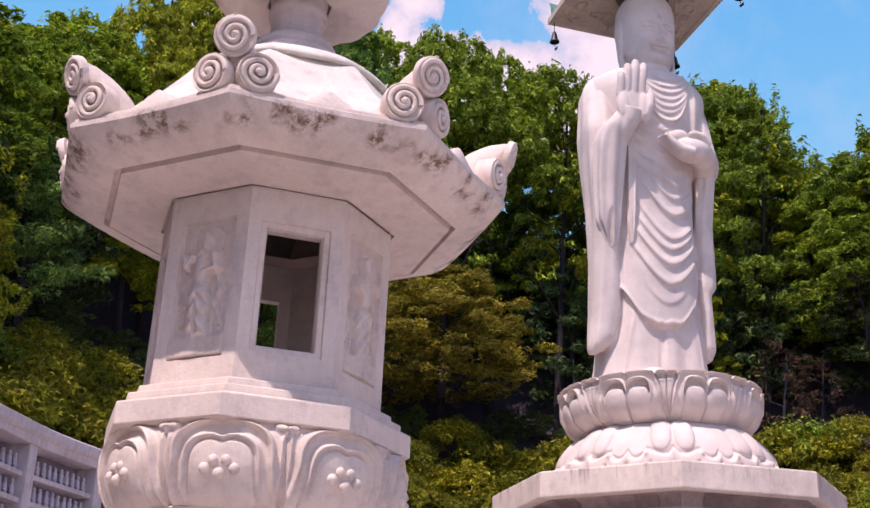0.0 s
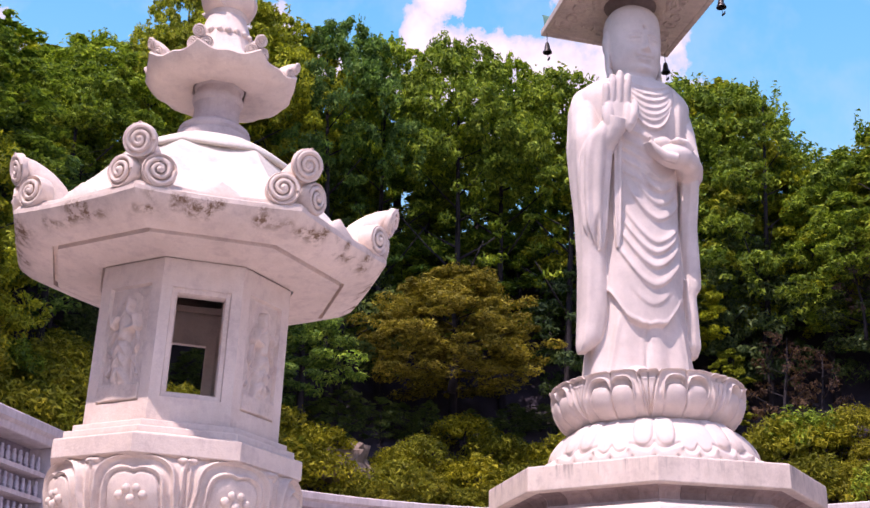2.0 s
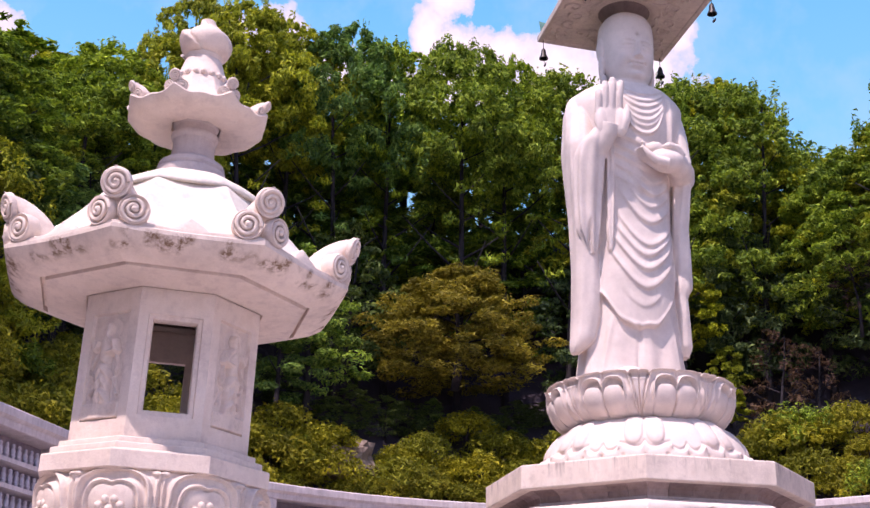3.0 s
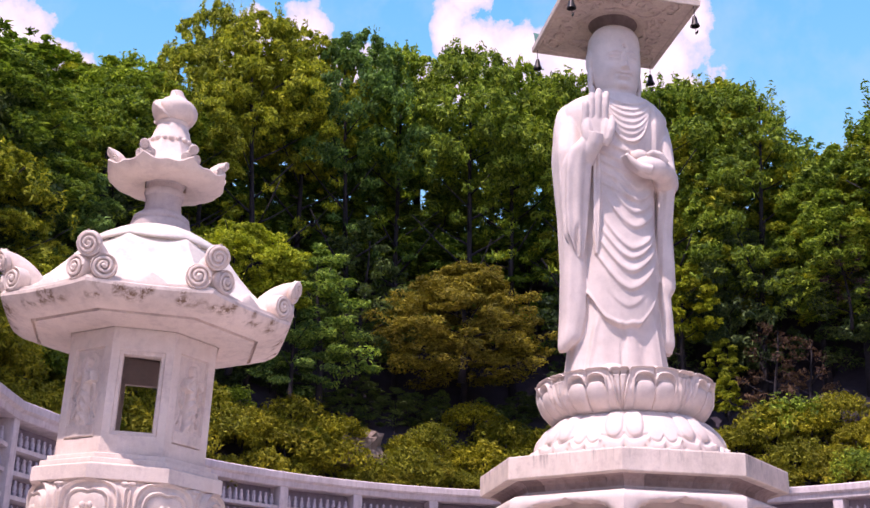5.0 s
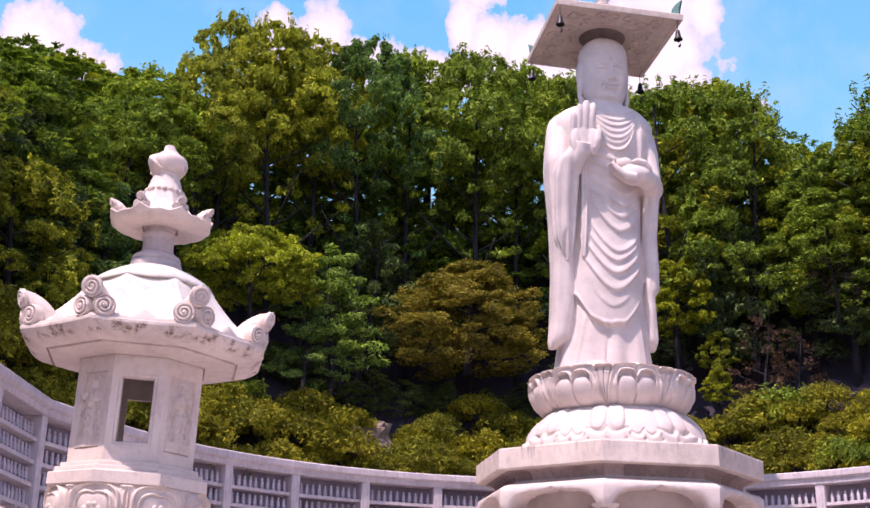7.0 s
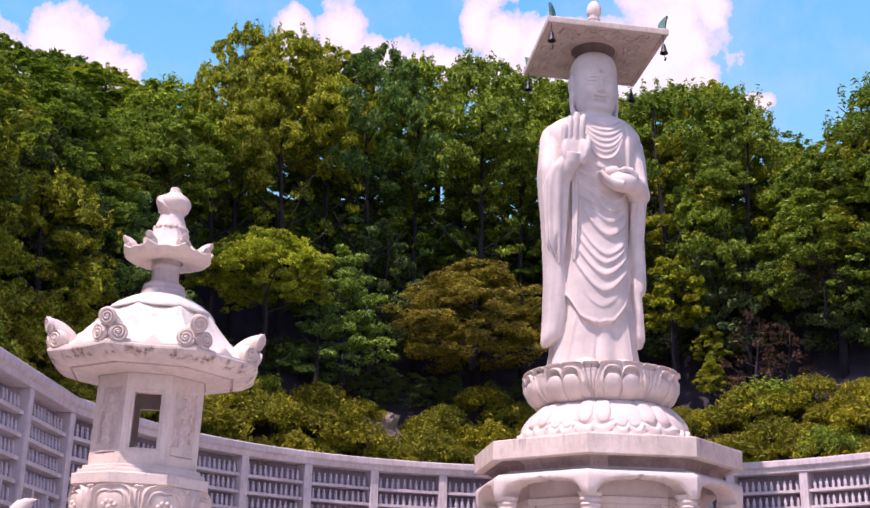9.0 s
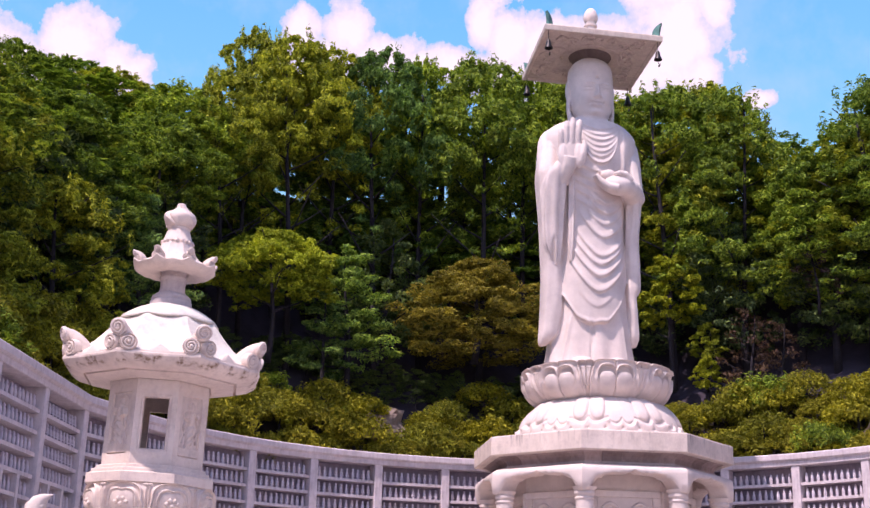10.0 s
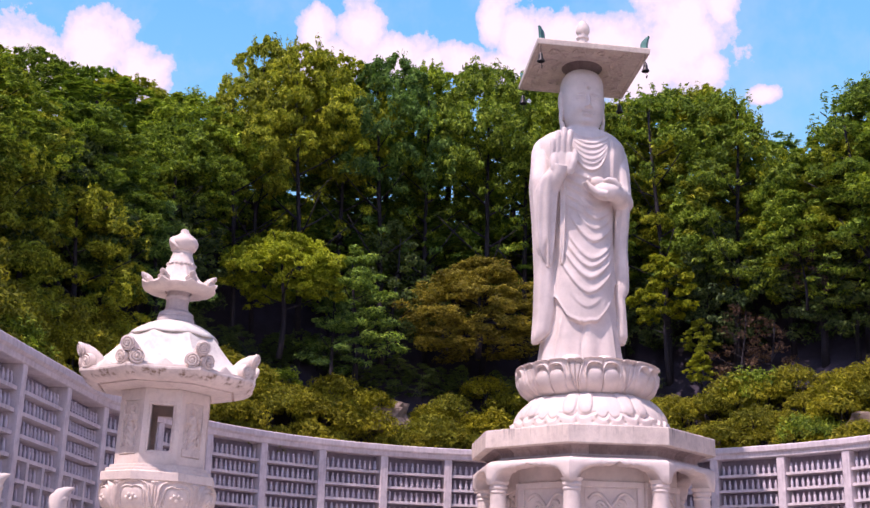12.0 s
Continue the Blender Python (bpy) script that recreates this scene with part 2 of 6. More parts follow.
def sstep(a, b, x):
    t = np.clip((x - a) / (b - a), 0, 1)
    return t * t * (3 - 2 * t)


# ---- ground and bank ----
WALL_C = Vector((11.06, 23.3))
WALL_R = 15.3


def bank_height(x, y):
    """The plaza is level; behind the curved wall a steep planted bank climbs to a wooded crest."""
    dx, dy = x - WALL_C.x, y - WALL_C.y
    west = -(x + 4.2 + 0.105 * (26.45 - y))
    east = x - (26.05 + 0.1 * (26.4 - y))
    away = np.where(y > 26.3, np.hypot(dx, dy) - WALL_R, np.where(x < WALL_C.x, west, east))
    h = 7.6 * sstep(0.5, 0.9, away) + 5.0 * sstep(1.2, 6.0, away) + 10.5 * sstep(5.5, 13.0, away) - 12.0 * sstep(24.0, 90.0, away)
    bump = 0.35 * np.sin(x * 0.9 + 1.3) * np.sin(y * 0.8) + 0.2 * np.sin(x * 2.1) * np.cos(y * 1.9)
    h = h + bump * sstep(1.2, 3.0, away)
    return h * sstep(-46, -30, y)


def build_ground():
    ax = np.concatenate([[-3000, -900, -300, -120, -60], np.arange(-40, 66, 1.0), [80, 120, 300, 900, 3000]])
    ay = np.concatenate([[-3000, -900, -300, -120, -70, -50], np.arange(-40, 70, 1.0), [85, 120, 300, 900, 3000]])
    X, Y = np.meshgrid(ax, ay)
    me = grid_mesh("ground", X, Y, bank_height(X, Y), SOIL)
    g = new("ground", me)
    tagged(g, "dark forest soil of the wooded bank with a purple shadow tint", "ground", kind="structure")
    bm = bmesh.new()
    n = 72
    ring = []
    for i in range(n + 1):
        a = radians(-12 + 204 * i / n)
        ring.append((WALL_C.x + (WALL_R + 0.15) * math.cos(a), WALL_C.y + (WALL_R + 0.15) * math.sin(a)))
    ring += [(-6.6, 10), (-8, -44), (31, -44), (27.5, 10)]
    bm.faces.new([bm.verts.new((x, y, 0.012)) for x, y in ring])
    p = part("pavement", bm, PAVING, None)
    tagged(p, "pale granite paving of the temple plaza", "pavement", kind="structure")


build_ground()


# ---- the lotus petals: one carved sector of a round base ----
def petal_sector(name, span, prof, relief, material, nu=44, nv=40, top=None, back=0.25):
    """prof(v) gives (radius, height) for v from 0 (bottom) to 1 (top); relief(u, v) the carving in metres, u from -1 to 1;
    top(u) lowers the upper edge; the edge folds back inwards by back metres."""
    u = np.linspace(-1, 1, nu)
    v = np.linspace(0, 1, nv)
    U, V = np.meshgrid(u, v)
    drop = top(U) if top else np.ones_like(U)
    Rr, Zz = prof(V * drop)
    Rr = Rr + relief(U, V)
    rb, zb = Rr[-1:] - 0.05, Zz[-1:]
    rc, zc = Rr[-1:] - back, Zz[-1:] - 0.02
    rd, zd = Rr[-1:] - back * 1.15, Zz[-1:] - 0.5 * back
    Rr, Zz = np.concatenate([Rr, rb, rc, rd]), np.concatenate([Zz, zb + 0.01, zc, zd])
    A = np.concatenate([U, U[:3]]) * span / 2
    return grid_mesh(name, Rr * np.cos(A), Rr * np.sin(A), Zz, material)


def curve_prof(pts):
    v0 = np.linspace(0, 1, len(pts))
    r0, z0 = np.array([p[0] for p in pts]), np.array([p[1] for p in pts])

    def f(v):
        # a smooth line through the points
        t = np.clip(v, 0, 1) * (len(pts) - 1)
        i = np.clip(np.floor(t).astype(int), 0, len(pts) - 2)
        s = t - i
        out = []
        for a in (r0, z0):
            p0, p1, p2, p3 = a[np.clip(i - 1, 0, len(a) - 1)], a[i], a[i + 1], a[np.clip(i + 2, 0, len(a) - 1)]
            out.append(0.5 * (2 * p1 + (p2 - p0) * s + (2 * p0 - 5 * p1 + 4 * p2 - p3) * s ** 2 + (3 * p1 - p0 - 3 * p2 + p3) * s ** 3))
        return out
    return f


# ---- the stone lantern ----
LAN = (0.715, 9.01)
LAN_TURN = 5.29            # the window faces look along -90 + this


def oct_ring(profile, bev=0.0, cap=True):
    bm = lathe(profile, 8, radians(22.5), cap=cap)
    if bev:
        bevel(bm, bev)
    return bm


def spiral_disc(bm, r, thick, turns=2.4, hand=1, m=None):
    """A carved volute: a thick round disc with a raised spiral rib on its face (towards -y)."""
    keep = set(bm.verts)
    lathe([(r * 0.97, -thick), (r, -thick * 0.8), (r, thick * 0.5), (r * 0.94, thick * 0.72), (r * 0.86, thick * 0.62), (r * 0.8, thick * 0.4)], 28, bm=bm)
    pts, rad = [], []
    n = int(turns * 22)
    for i in range(n + 1):
        f = i / n
        a = hand * 2 * math.pi * turns * f
        rr = r * (0.88 - 0.80 * f)
        pts.append((rr * math.cos(a), rr * math.sin(a), thick * (0.55 + 0.25 * f)))
        rad.append(r * (0.145 - 0.03 * f))
    tube(bm, pts, rad, 8)
    ball(bm, (0, 0, thick * 0.7), (r * 0.2, r * 0.2, thick * 0.4), 12)
    fresh = [v for v in bm.verts if v not in keep]
    bmesh.ops.transform(bm, matrix=(m or Matrix.Identity(4)) @ Matrix.Rotation(radians(90), 4, "X"), verts=fresh)


def scroll_ornament(size=1.0):
    """The upturned hip end: a horn-shaped block, its two flanks and its brow rolled up as volutes. It points along +x."""
    bm = bmesh.new()
    s = size
    # body: upright outer face, back swelling in one curve from the roof to the tip
    n = 18
    rings = []
    for i in range(12):
        f = i / 11
        z = -0.06 + 0.555 * f
        xf = 0.01 + 0.165 * f ** 2.0
        xb = xf - 0.02 - 0.36 * (1 - f ** 2.6) ** 0.55
        w = 0.17 * (1 - 0.95 * f ** 2.2) + 0.004
        c, h = (xf + xb) / 2, (xf - xb) / 2
        ring = []
        for k in range(n):
            ca, sa = math.cos(2 * math.pi * k / n), math.sin(2 * math.pi * k / n)
            ring.append(bm.verts.new((s * (c + h * math.copysign(abs(ca) ** 0.75, ca)), s * w * math.copysign(abs(sa) ** 0.8, sa), s * z)))
        rings.append(ring)
    for a, b in zip(rings, rings[1:]):
        for i in range(n):
            bm.faces.new((a[i], a[(i + 1) % n], b[(i + 1) % n], b[i]))
    bm.faces.new(rings[0][::-1])
    bm.faces.new(rings[-1])
    # two lower volutes, one on each flank, turned to look outwards and to the side
    for side in (-1, 1):
        m = Matrix.Translation((s * 0.03, s * 0.14 * side, s * 0.125)) @ Matrix.Rotation(radians(90 + 24 * side), 4, "Z")
        spiral_disc(bm, 0.138 * s, 0.08 * s, 2.3, -side, m)
    # brow volute that looks outwards
    m = Matrix.Translation((s * 0.125, 0, s * 0.355)) @ Matrix.Rotation(radians(90), 4, "Z") @ Matrix.Rotation(radians(10), 4, "X")
    spiral_disc(bm, 0.138 * s, 0.03 * s, 2.3, 1, m)
    ball(bm, (s * -0.04, 0, s * -0.02), (s * 0.11, s * 0.13, s * 0.07), 14)
    return bm


def relief_figure(w, h, seed=0):
    """A worn standing figure in low relief on a low block: one softened carved sheet on the plane x = 0, facing +x."""
    rng = np.random.default_rng(seed)
    side = 1 if seed % 4 == 1 else -1
    u, v = np.linspace(-0.47, 0.47, 80), np.linspace(0.0, 1.0, 150)
    U, Vp = np.meshgrid(u * side, v)
    V = np.clip((Vp - 0.12) / 0.86, 0, 1)
    Us = U - 0.035 * np.sin(V * 4.2)
    half = np.interp(V, [0.02, 0.06, 0.20, 0.34, 0.48, 0.56, 0.66, 0.735, 0.765, 0.785, 0.81, 0.86, 0.91, 0.935], [0.22, 0.20, 0.19, 0.21, 0.15, 0.14, 0.20, 0.21, 0.12, 0.06, 0.085, 0.10, 0.075, 0.01])
    H = 0.048 * np.sqrt(np.clip(1 - (Us / half) ** 2, 0, 1)) * sstep(0.955, 0.93, V)

    def limb(pts, r, high):
        """A rounded ridge along a broken line."""
        out = np.zeros_like(U)
        for (x0, y0), (x1, y1) in zip(pts, pts[1:]):
            dx, dy = x1 - x0, (y1 - y0) * 2.0
            f = np.clip(((Us - x0) * dx + (V - y0) * 2.0 * dy) / (dx * dx + dy * dy), 0, 1)
            out = np.maximum(out, high * gauss(np.hypot(Us - x0 - f * dx, 2.0 * (V - y0) - f * dy), 0, r))
        return out

    H = np.maximum(H, limb([(-0.19, 0.72), (-0.27, 0.60), (-0.06, 0.575)], 0.06, 0.058))
    H = np.maximum(H, limb([(0.19, 0.72), (0.28, 0.62), (0.33, 0.73)], 0.055, 0.052))
    for s, ph in ((-1, 0.4), (1, 1.6)):
        H = np.maximum(H, limb([(s * 0.24, 0.58), (s * (0.33 + 0.02 * ph), 0.42), (s * 0.24, 0.28), (s * (0.36 - 0.03 * ph), 0.12)], 0.035, 0.034))
    # hem, girdle and folds of the robe, the gap between the legs
    H -= 0.022 * gauss(Us, 0.01, 0.022) * sstep(0.34, 0.26, V)
    H -= 0.018 * gauss(V, 0.47 + 0.10 * Us, 0.014) * (np.abs(Us) < 0.18)
    H += 0.008 * np.sin(V * 48 + 26 * np.abs(Us)) * (H > 0.014) * sstep(0.46, 0.40, V)
    H -= 0.014 * gauss(V, 0.745 - 0.5 * np.abs(Us), 0.012) * (np.abs(Us) < 0.16)
    # halo behind the head
    ring = np.hypot((Us - 0.06) / 0.25, (V - 0.85) / 0.115)
    H = np.maximum(H, 0.024 * gauss(ring, 1.0, 0.075) * (V > 0.76))
    # sunk outline round the body
    M = (H > 0.012).astype(float)
    for _ in range(2):
        M = (M + np.roll(M, 1, 0) + np.roll(M, -1, 0) + np.roll(M, 1, 1) + np.roll(M, -1, 1)) / 5
    H = H - 0.055 * 4 * M * (1 - M)
    H = np.where(Vp < 0.15, 0.030 + 0.004 * np.sin(U * 9 + seed), H)
    H += 0.002 * rng.normal(size=H.shape)
    k = np.array([0.25, 0.5, 0.25])
    for _ in range(2):
        H = k[0] * np.roll(H, 1, 0) + k[1] * H + k[2] * np.roll(H, -1, 0)
        H = k[0] * np.roll(H, 1, 1) + k[1] * H + k[2] * np.roll(H, -1, 1)
    H[0, :] = H[-1, :] = H[:, 0] = H[:, -1] = -0.01
    return grid_mesh("relief_carving", 1.65 * H + 0.003, np.meshgrid(u, v)[0] * w, Vp * h, RELIEF)


def build_lantern():
    lan = thing("stone_lantern", (LAN[0], LAN[1], 0), "tall pale granite octagonal lantern with scrolled corners and stained eaves", "stone lantern", rz=LAN_TURN - 90, ry=0)
    lan.matrix_world = Matrix.Translation((LAN[0] - 0.075, LAN[1], 0)) @ Matrix.Rotation(radians(1.3), 4, "Y") @ Matrix.Rotation(radians(LAN_TURN - 90), 4, "Z")
    # foot, shaft and neck under the lotus
    part("foot", bevel(lathe([(1.35, 0.0), (1.35, 0.35), (1.15, 0.42), (1.15, 0.7), (0.75, 0.95)], 8, radians(22.5)), 0.02), LANTERN, lan)
    part("shaft", lathe([(0.55, 0.95), (0.55, 2.75), (0.62, 2.76), (0.62, 2.83), (0.86, 2.93), (0.86, 3.0)], 8, radians(22.5)), LANTERN, lan)

    def relief(u, v):
        au = np.abs(u)
        w = np.interp(v, [0, 0.45, 1], [0.97, 0.82, 0.82])
        q1 = ((au / w) ** 2.6 + (np.clip(v - 0.45, 0, None) / 0.52) ** 2.6) ** (1 / 2.6)
        vn = v + 0.035 * gauss(u, 0, 0.10)
        q2 = ((au / np.interp(v, [0, 0.4, 1], [0.66, 0.58, 0.58])) ** 3 + (np.clip(vn - 0.34, 0, None) / 0.39) ** 3) ** (1 / 3)
        rim = 0.036 * gauss(q1, 0.96, 0.04) * sstep(0.0, 0.2, v)
        outside = -0.034 * sstep(1.0, 1.06, q1)
        band = -0.022 * sstep(1.06, 1.2, q2) * sstep(0.93, 0.86, q1) * sstep(0.2, 0.4, v)
        inner = 0.030 * gauss(q2, 1.03, 0.05) * sstep(0.02, 0.16, v) - 0.024 * gauss(q2, 0.91, 0.035) * sstep(0.12, 0.3, v)
        dome = 0.022 * np.sqrt(np.clip(1 - q2 ** 2, 0, 1))
        heart = 0.040 * np.sqrt(np.clip(1 - ((au - 0.90) / 0.11) ** 2 - ((v - 0.905) / 0.062) ** 2, 0, 1)) + 0.05 * sstep(0.72, 0.86, v) * gauss(au, 1.0, 0.05) * sstep(0.95, 0.88, v)
        stem = 0.028 * gauss(au, 0.93, 0.028) * sstep(0.12, 0.3, v) * sstep(0.82, 0.7, v) - 0.012 * gauss(au, 1.0, 0.02)
        return rim + outside + band + inner + dome + heart + stem - 0.02 * gauss(v, 0, 0.1)

    me = petal_sector("petal", radians(45), curve_prof([(0.92, 2.93), (1.02, 3.03), (1.085, 3.18), (1.105, 3.32), (1.10, 3.43), (1.06, 3.52)]), relief, LANTERN, 110, 76, back=0.3)
    boss = bmesh.new()
    for y, z, r in [(0, -0.045, 0.040), (-0.043, 0.043, 0.039), (0.043, 0.043, 0.039), (-0.10, -0.012, 0.038), (0.10, -0.012, 0.038)]:
        ball(boss, (0, y, z), (r, r, r), 12)
    boss_me = None
    for k in range(8):
        q = part("petal", me, LANTERN, lan, m=Matrix.Translation((0, 0.025, 0)) @ Matrix.Rotation(radians(45 * k + 22.5), 4, "Z"))
        if boss_me is None:
            b = part("boss", boss, LANTERN, q, smooth=60, m=Matrix.Translation((1.105, 0, 3.185)))
            boss_me = b.data
        else:
            part("boss", boss_me, LANTERN, q, m=Matrix.Translation((1.105, 0, 3.185)))
    part("bowl_bed", lathe([(0.5, 2.91), (0.93, 2.915), (0.955, 2.95), (0.9, 3.0)], 48), LANTERN, lan, smooth=40, m=Matrix.Translation((0, 0.025, 0)))
    part("platform", oct_ring([(0.8, 3.43), (1.11, 3.50), (1.165, 3.515), (1.165, 3.672), (1.155, 3.682), (1.09, 3.70), (0.5, 3.70)], 0.005), LANTERN, lan, smooth=20)
    part("lower_step", oct_ring([(1.085, 3.695), (1.085, 3.752), (1.078, 3.76), (0.5, 3.765)], 0.004), LANTERN, lan, smooth=20)
    part("upper_step", oct_ring([(1.01, 3.76), (1.01, 3.818), (1.003, 3.826), (0.5, 3.83)], 0.004), LANTERN, lan, smooth=20)

    # eight walls: windows and carved panels by turns
    Rb, z0, z1, th = 0.925, 3.83, 5.30, 0.13
    half = Rb * math.sin(radians(22.5))
    ap = Rb * math.cos(radians(22.5))
    inner = (ap - th) * math.tan(radians(22.5))
    wz0, wz1, ww = 4.105, 4.985, 0.205      # the opening
    for k in range(8):
        bm = bmesh.new()
        win = k % 2 == 0
        oz0, oz1, ow = (wz0, wz1, ww) if win else (4.01, 5.08, 0.24)

        def ring4(x, hy, za, zb):
            return [bm.verts.new((x, y, z)) for y, z in ((-hy, za), (hy, za), (hy, zb), (-hy, zb))]

        outer = ring4(ap, half, z0, z1)
        inside = ring4(ap - th, inner, z0, z1)
        loops = [outer]
        if win:
            loops += [ring4(ap, ow + 0.055, oz0 - 0.055, oz1 + 0.055), ring4(ap - 0.022, ow + 0.048, oz0 - 0.048, oz1 + 0.048),
                      ring4(ap - 0.026, ow + 0.012, oz0 - 0.012, oz1 + 0.012), ring4(ap - 0.05, ow, oz0, oz1), ring4(ap - th, ow, oz0, oz1), inside]
        else:
            loops += [ring4(ap, ow, oz0, oz1), ring4(ap - 0.04, ow - 0.012, oz0 + 0.012, oz1 - 0.012)]
        for a, b in zip(loops, loops[1:]):
            for i in range(4):
                bm.faces.new((a[i], a[(i + 1) % 4], b[(i + 1) % 4], b[i]))
        if not win:
            bm.faces.new(loops[-1])
            bm.faces.new(inside[::-1])
        for i in range(4):
            bm.faces.new((outer[(i + 1) % 4], outer[i], inside[i], inside[(i + 1) % 4]))
        w = part("window_wall" if win else "panel_wall", bm, LANTERN, lan, "wall with a framed opening" if win else "wall with a worn carved panel",
                 m=Matrix.Rotation(radians(45 * k), 4, "Z"))
        if not win:
            part("relief_carving", relief_figure(0.50, 1.04, k), RELIEF, w, m=Matrix.Translation((ap - 0.04, 0, 4.02)))

    # roof: soffit with a sunk border, thick eave, concave slopes
    def roof_ring(profile, n_edge=12, lift=0.0, hole=True):
        """An octagonal ring whose edges sag a little between the corners."""
        rows = []
        for r, z, w in profile:
            row = []
            for k in range(8):
                a0, a1 = radians(22.5 + 45 * k), radians(67.5 + 45 * k)
                for i in range(n_edge):
                    f = i / n_edge
                    x = r * ((1 - f) * math.cos(a0) + f * math.cos(a1))
                    y = r * ((1 - f) * math.sin(a0) + f * math.sin(a1))
                    sag = (2 * f - 1) ** 2
                    row.append((x, y, z + lift * w * sag))
            rows.append(row)
        A = np.array(rows)
        return A[..., 0], A[..., 1], A[..., 2]

    X, Y, Z = roof_ring([(0.70, 5.36, 0), (0.915, 5.36, 0), (0.918, 5.33, 0), (0.945, 5.325, 0), (0.95, 5.298, 0), (1.385, 5.352, 0), (1.387, 5.412, 0), (1.432, 5.418, 0), (1.436, 5.368, 0), (1.55, 5.395, 0.3)], lift=0.022)
    part("soffit", grid_mesh("soffit", X, Y, Z, LANTERN, True, False), LANTERN, lan, "smooth sloping underside with a sunk border line")
    X, Y, Z = roof_ring([(1.55, 5.395, 0.3), (1.64, 5.415, 0.5), (1.71, 5.45, 0.7), (1.785, 5.495, 1), (1.825, 5.545, 1), (1.825, 5.585, 1), (1.80, 5.60, 1), (1.797, 5.622, 1), (1.60, 5.63, 1)], lift=0.022)
    part("eave", grid_mesh("eave", X, Y, Z, EAVE, True, True, 24), EAVE, lan, "thick rounded eave with dark lichen stains")
    X, Y, Z = roof_ring([(1.76, 5.612, 1), (1.62, 5.70, 0.8), (1.47, 5.81, 0.5), (1.30, 5.97, 0.3), (1.13, 6.17, 0.1), (1.00, 6.34, 0), (0.90, 6.47, 0), (0.86, 6.50, 0)], lift=0.05)
    part("roof_slope", grid_mesh("roof_slope", X, Y, Z, DOME, True, True, 30), DOME, lan, "sunlit concave roof slopes")
    # scalloped cap
    n, rows = 96, []
    for r, z, s in [(0.84, 6.465, 0.02), (0.885, 6.480, 0.045), (0.888, 6.50, 0.045), (0.86, 6.54, 0.03), (0.74, 6.63, 0.02), (0.57, 6.73, 0.01), (0.42, 6.79, 0), (0.2, 6.81, 0)]:
        th_ = np.linspace(0, 2 * np.pi, n, endpoint=False)
        lobes = np.abs(np.cos(4 * (th_ - radians(0))))
        rr = r * (1 + s * 0.6 * lobes)
        rows.append((rr * np.cos(th_), rr * np.sin(th_), np.full(n, z) - s * 0.9 * lobes))
    part("cap", grid_mesh("cap", *[np.array([q[i] for q in rows]) for i in range(3)], DOME, True, True), DOME, lan, "lobed cap stone")
    orn = None
    for k in range(8):
        m = Matrix.Rotation(radians(22.5 + 45 * k), 4, "Z") @ Matrix.Translation((1.675, 0, 5.625)) @ Matrix.Rotation(radians(6), 4, "Y") @ Matrix.Scale(1.07, 4)
        if orn is None:
            o = part("scroll_ornament", scroll_ornament(1.0), LANTERN, lan, "horn-shaped hip end with three volutes", smooth=50, m=m)
            orn = o.data
        else:
            part("scroll_ornament", orn, LANTERN, lan, "horn-shaped hip end with three volutes", m=m)
    leafm = bandm = None
    for k in range(8):
        m = Matrix.Rotation(radians(45 * k), 4, "Z")
        if leafm is None:
            # a low pointed leaf in the middle of each side, and the band of stone that flows from it up to the volutes
            y, ph = np.meshgrid(np.linspace(-0.19, 0.19, 33), np.linspace(0, np.pi, 13))
            high = 0.145 * np.cos(0.5 * np.pi * y / 0.192) ** 0.6 + 0.02 * gauss(y, 0, 0.03) - 0.012 * gauss(np.abs(y), 0.10, 0.02)
            leafm = grid_mesh("leaf_knob", 1.61 + 0.05 * np.cos(ph) - 0.02 * np.sin(ph), y, 5.615 + high * np.sin(ph), LANTERN)
            y, q = np.meshgrid(np.linspace(-0.63, 0.63, 61), np.arange(6))
            rise = 0.052 + 0.14 * (np.abs(y) / 0.63) ** 5
            X = np.choose(q, [1.636, 1.640, 1.628, 1.59, 1.555, 1.53])
            Z = 5.60 + rise * np.choose(q, [0.0, 0.6, 0.95, 1.0, 0.9, 0.0])
            bandm = grid_mesh("eave_band", X, y, Z, LANTERN, False, True, 50)
        part("leaf_knob", leafm, LANTERN, lan, m=m)
        part("eave_band", bandm, LANTERN, lan, m=m)
    part("neck", lathe([(0.375, 6.76), (0.385, 6.84), (0.375, 6.90), (0.35, 6.915), (0.362, 6.95), (0.35, 6.99), (0.30, 7.03), (0.27, 7.045), (0.252, 7.06), (0.232, 7.12), (0.226, 7.20), (0.232, 7.28), (0.25, 7.30),
                        (0.257, 7.33), (0.25, 7.36), (0.228, 7.375), (0.226, 7.44), (0.25, 7.46), (0.258, 7.54)], 48), NECK, lan, "grey weathered round neck with ringed mouldings", smooth=30)
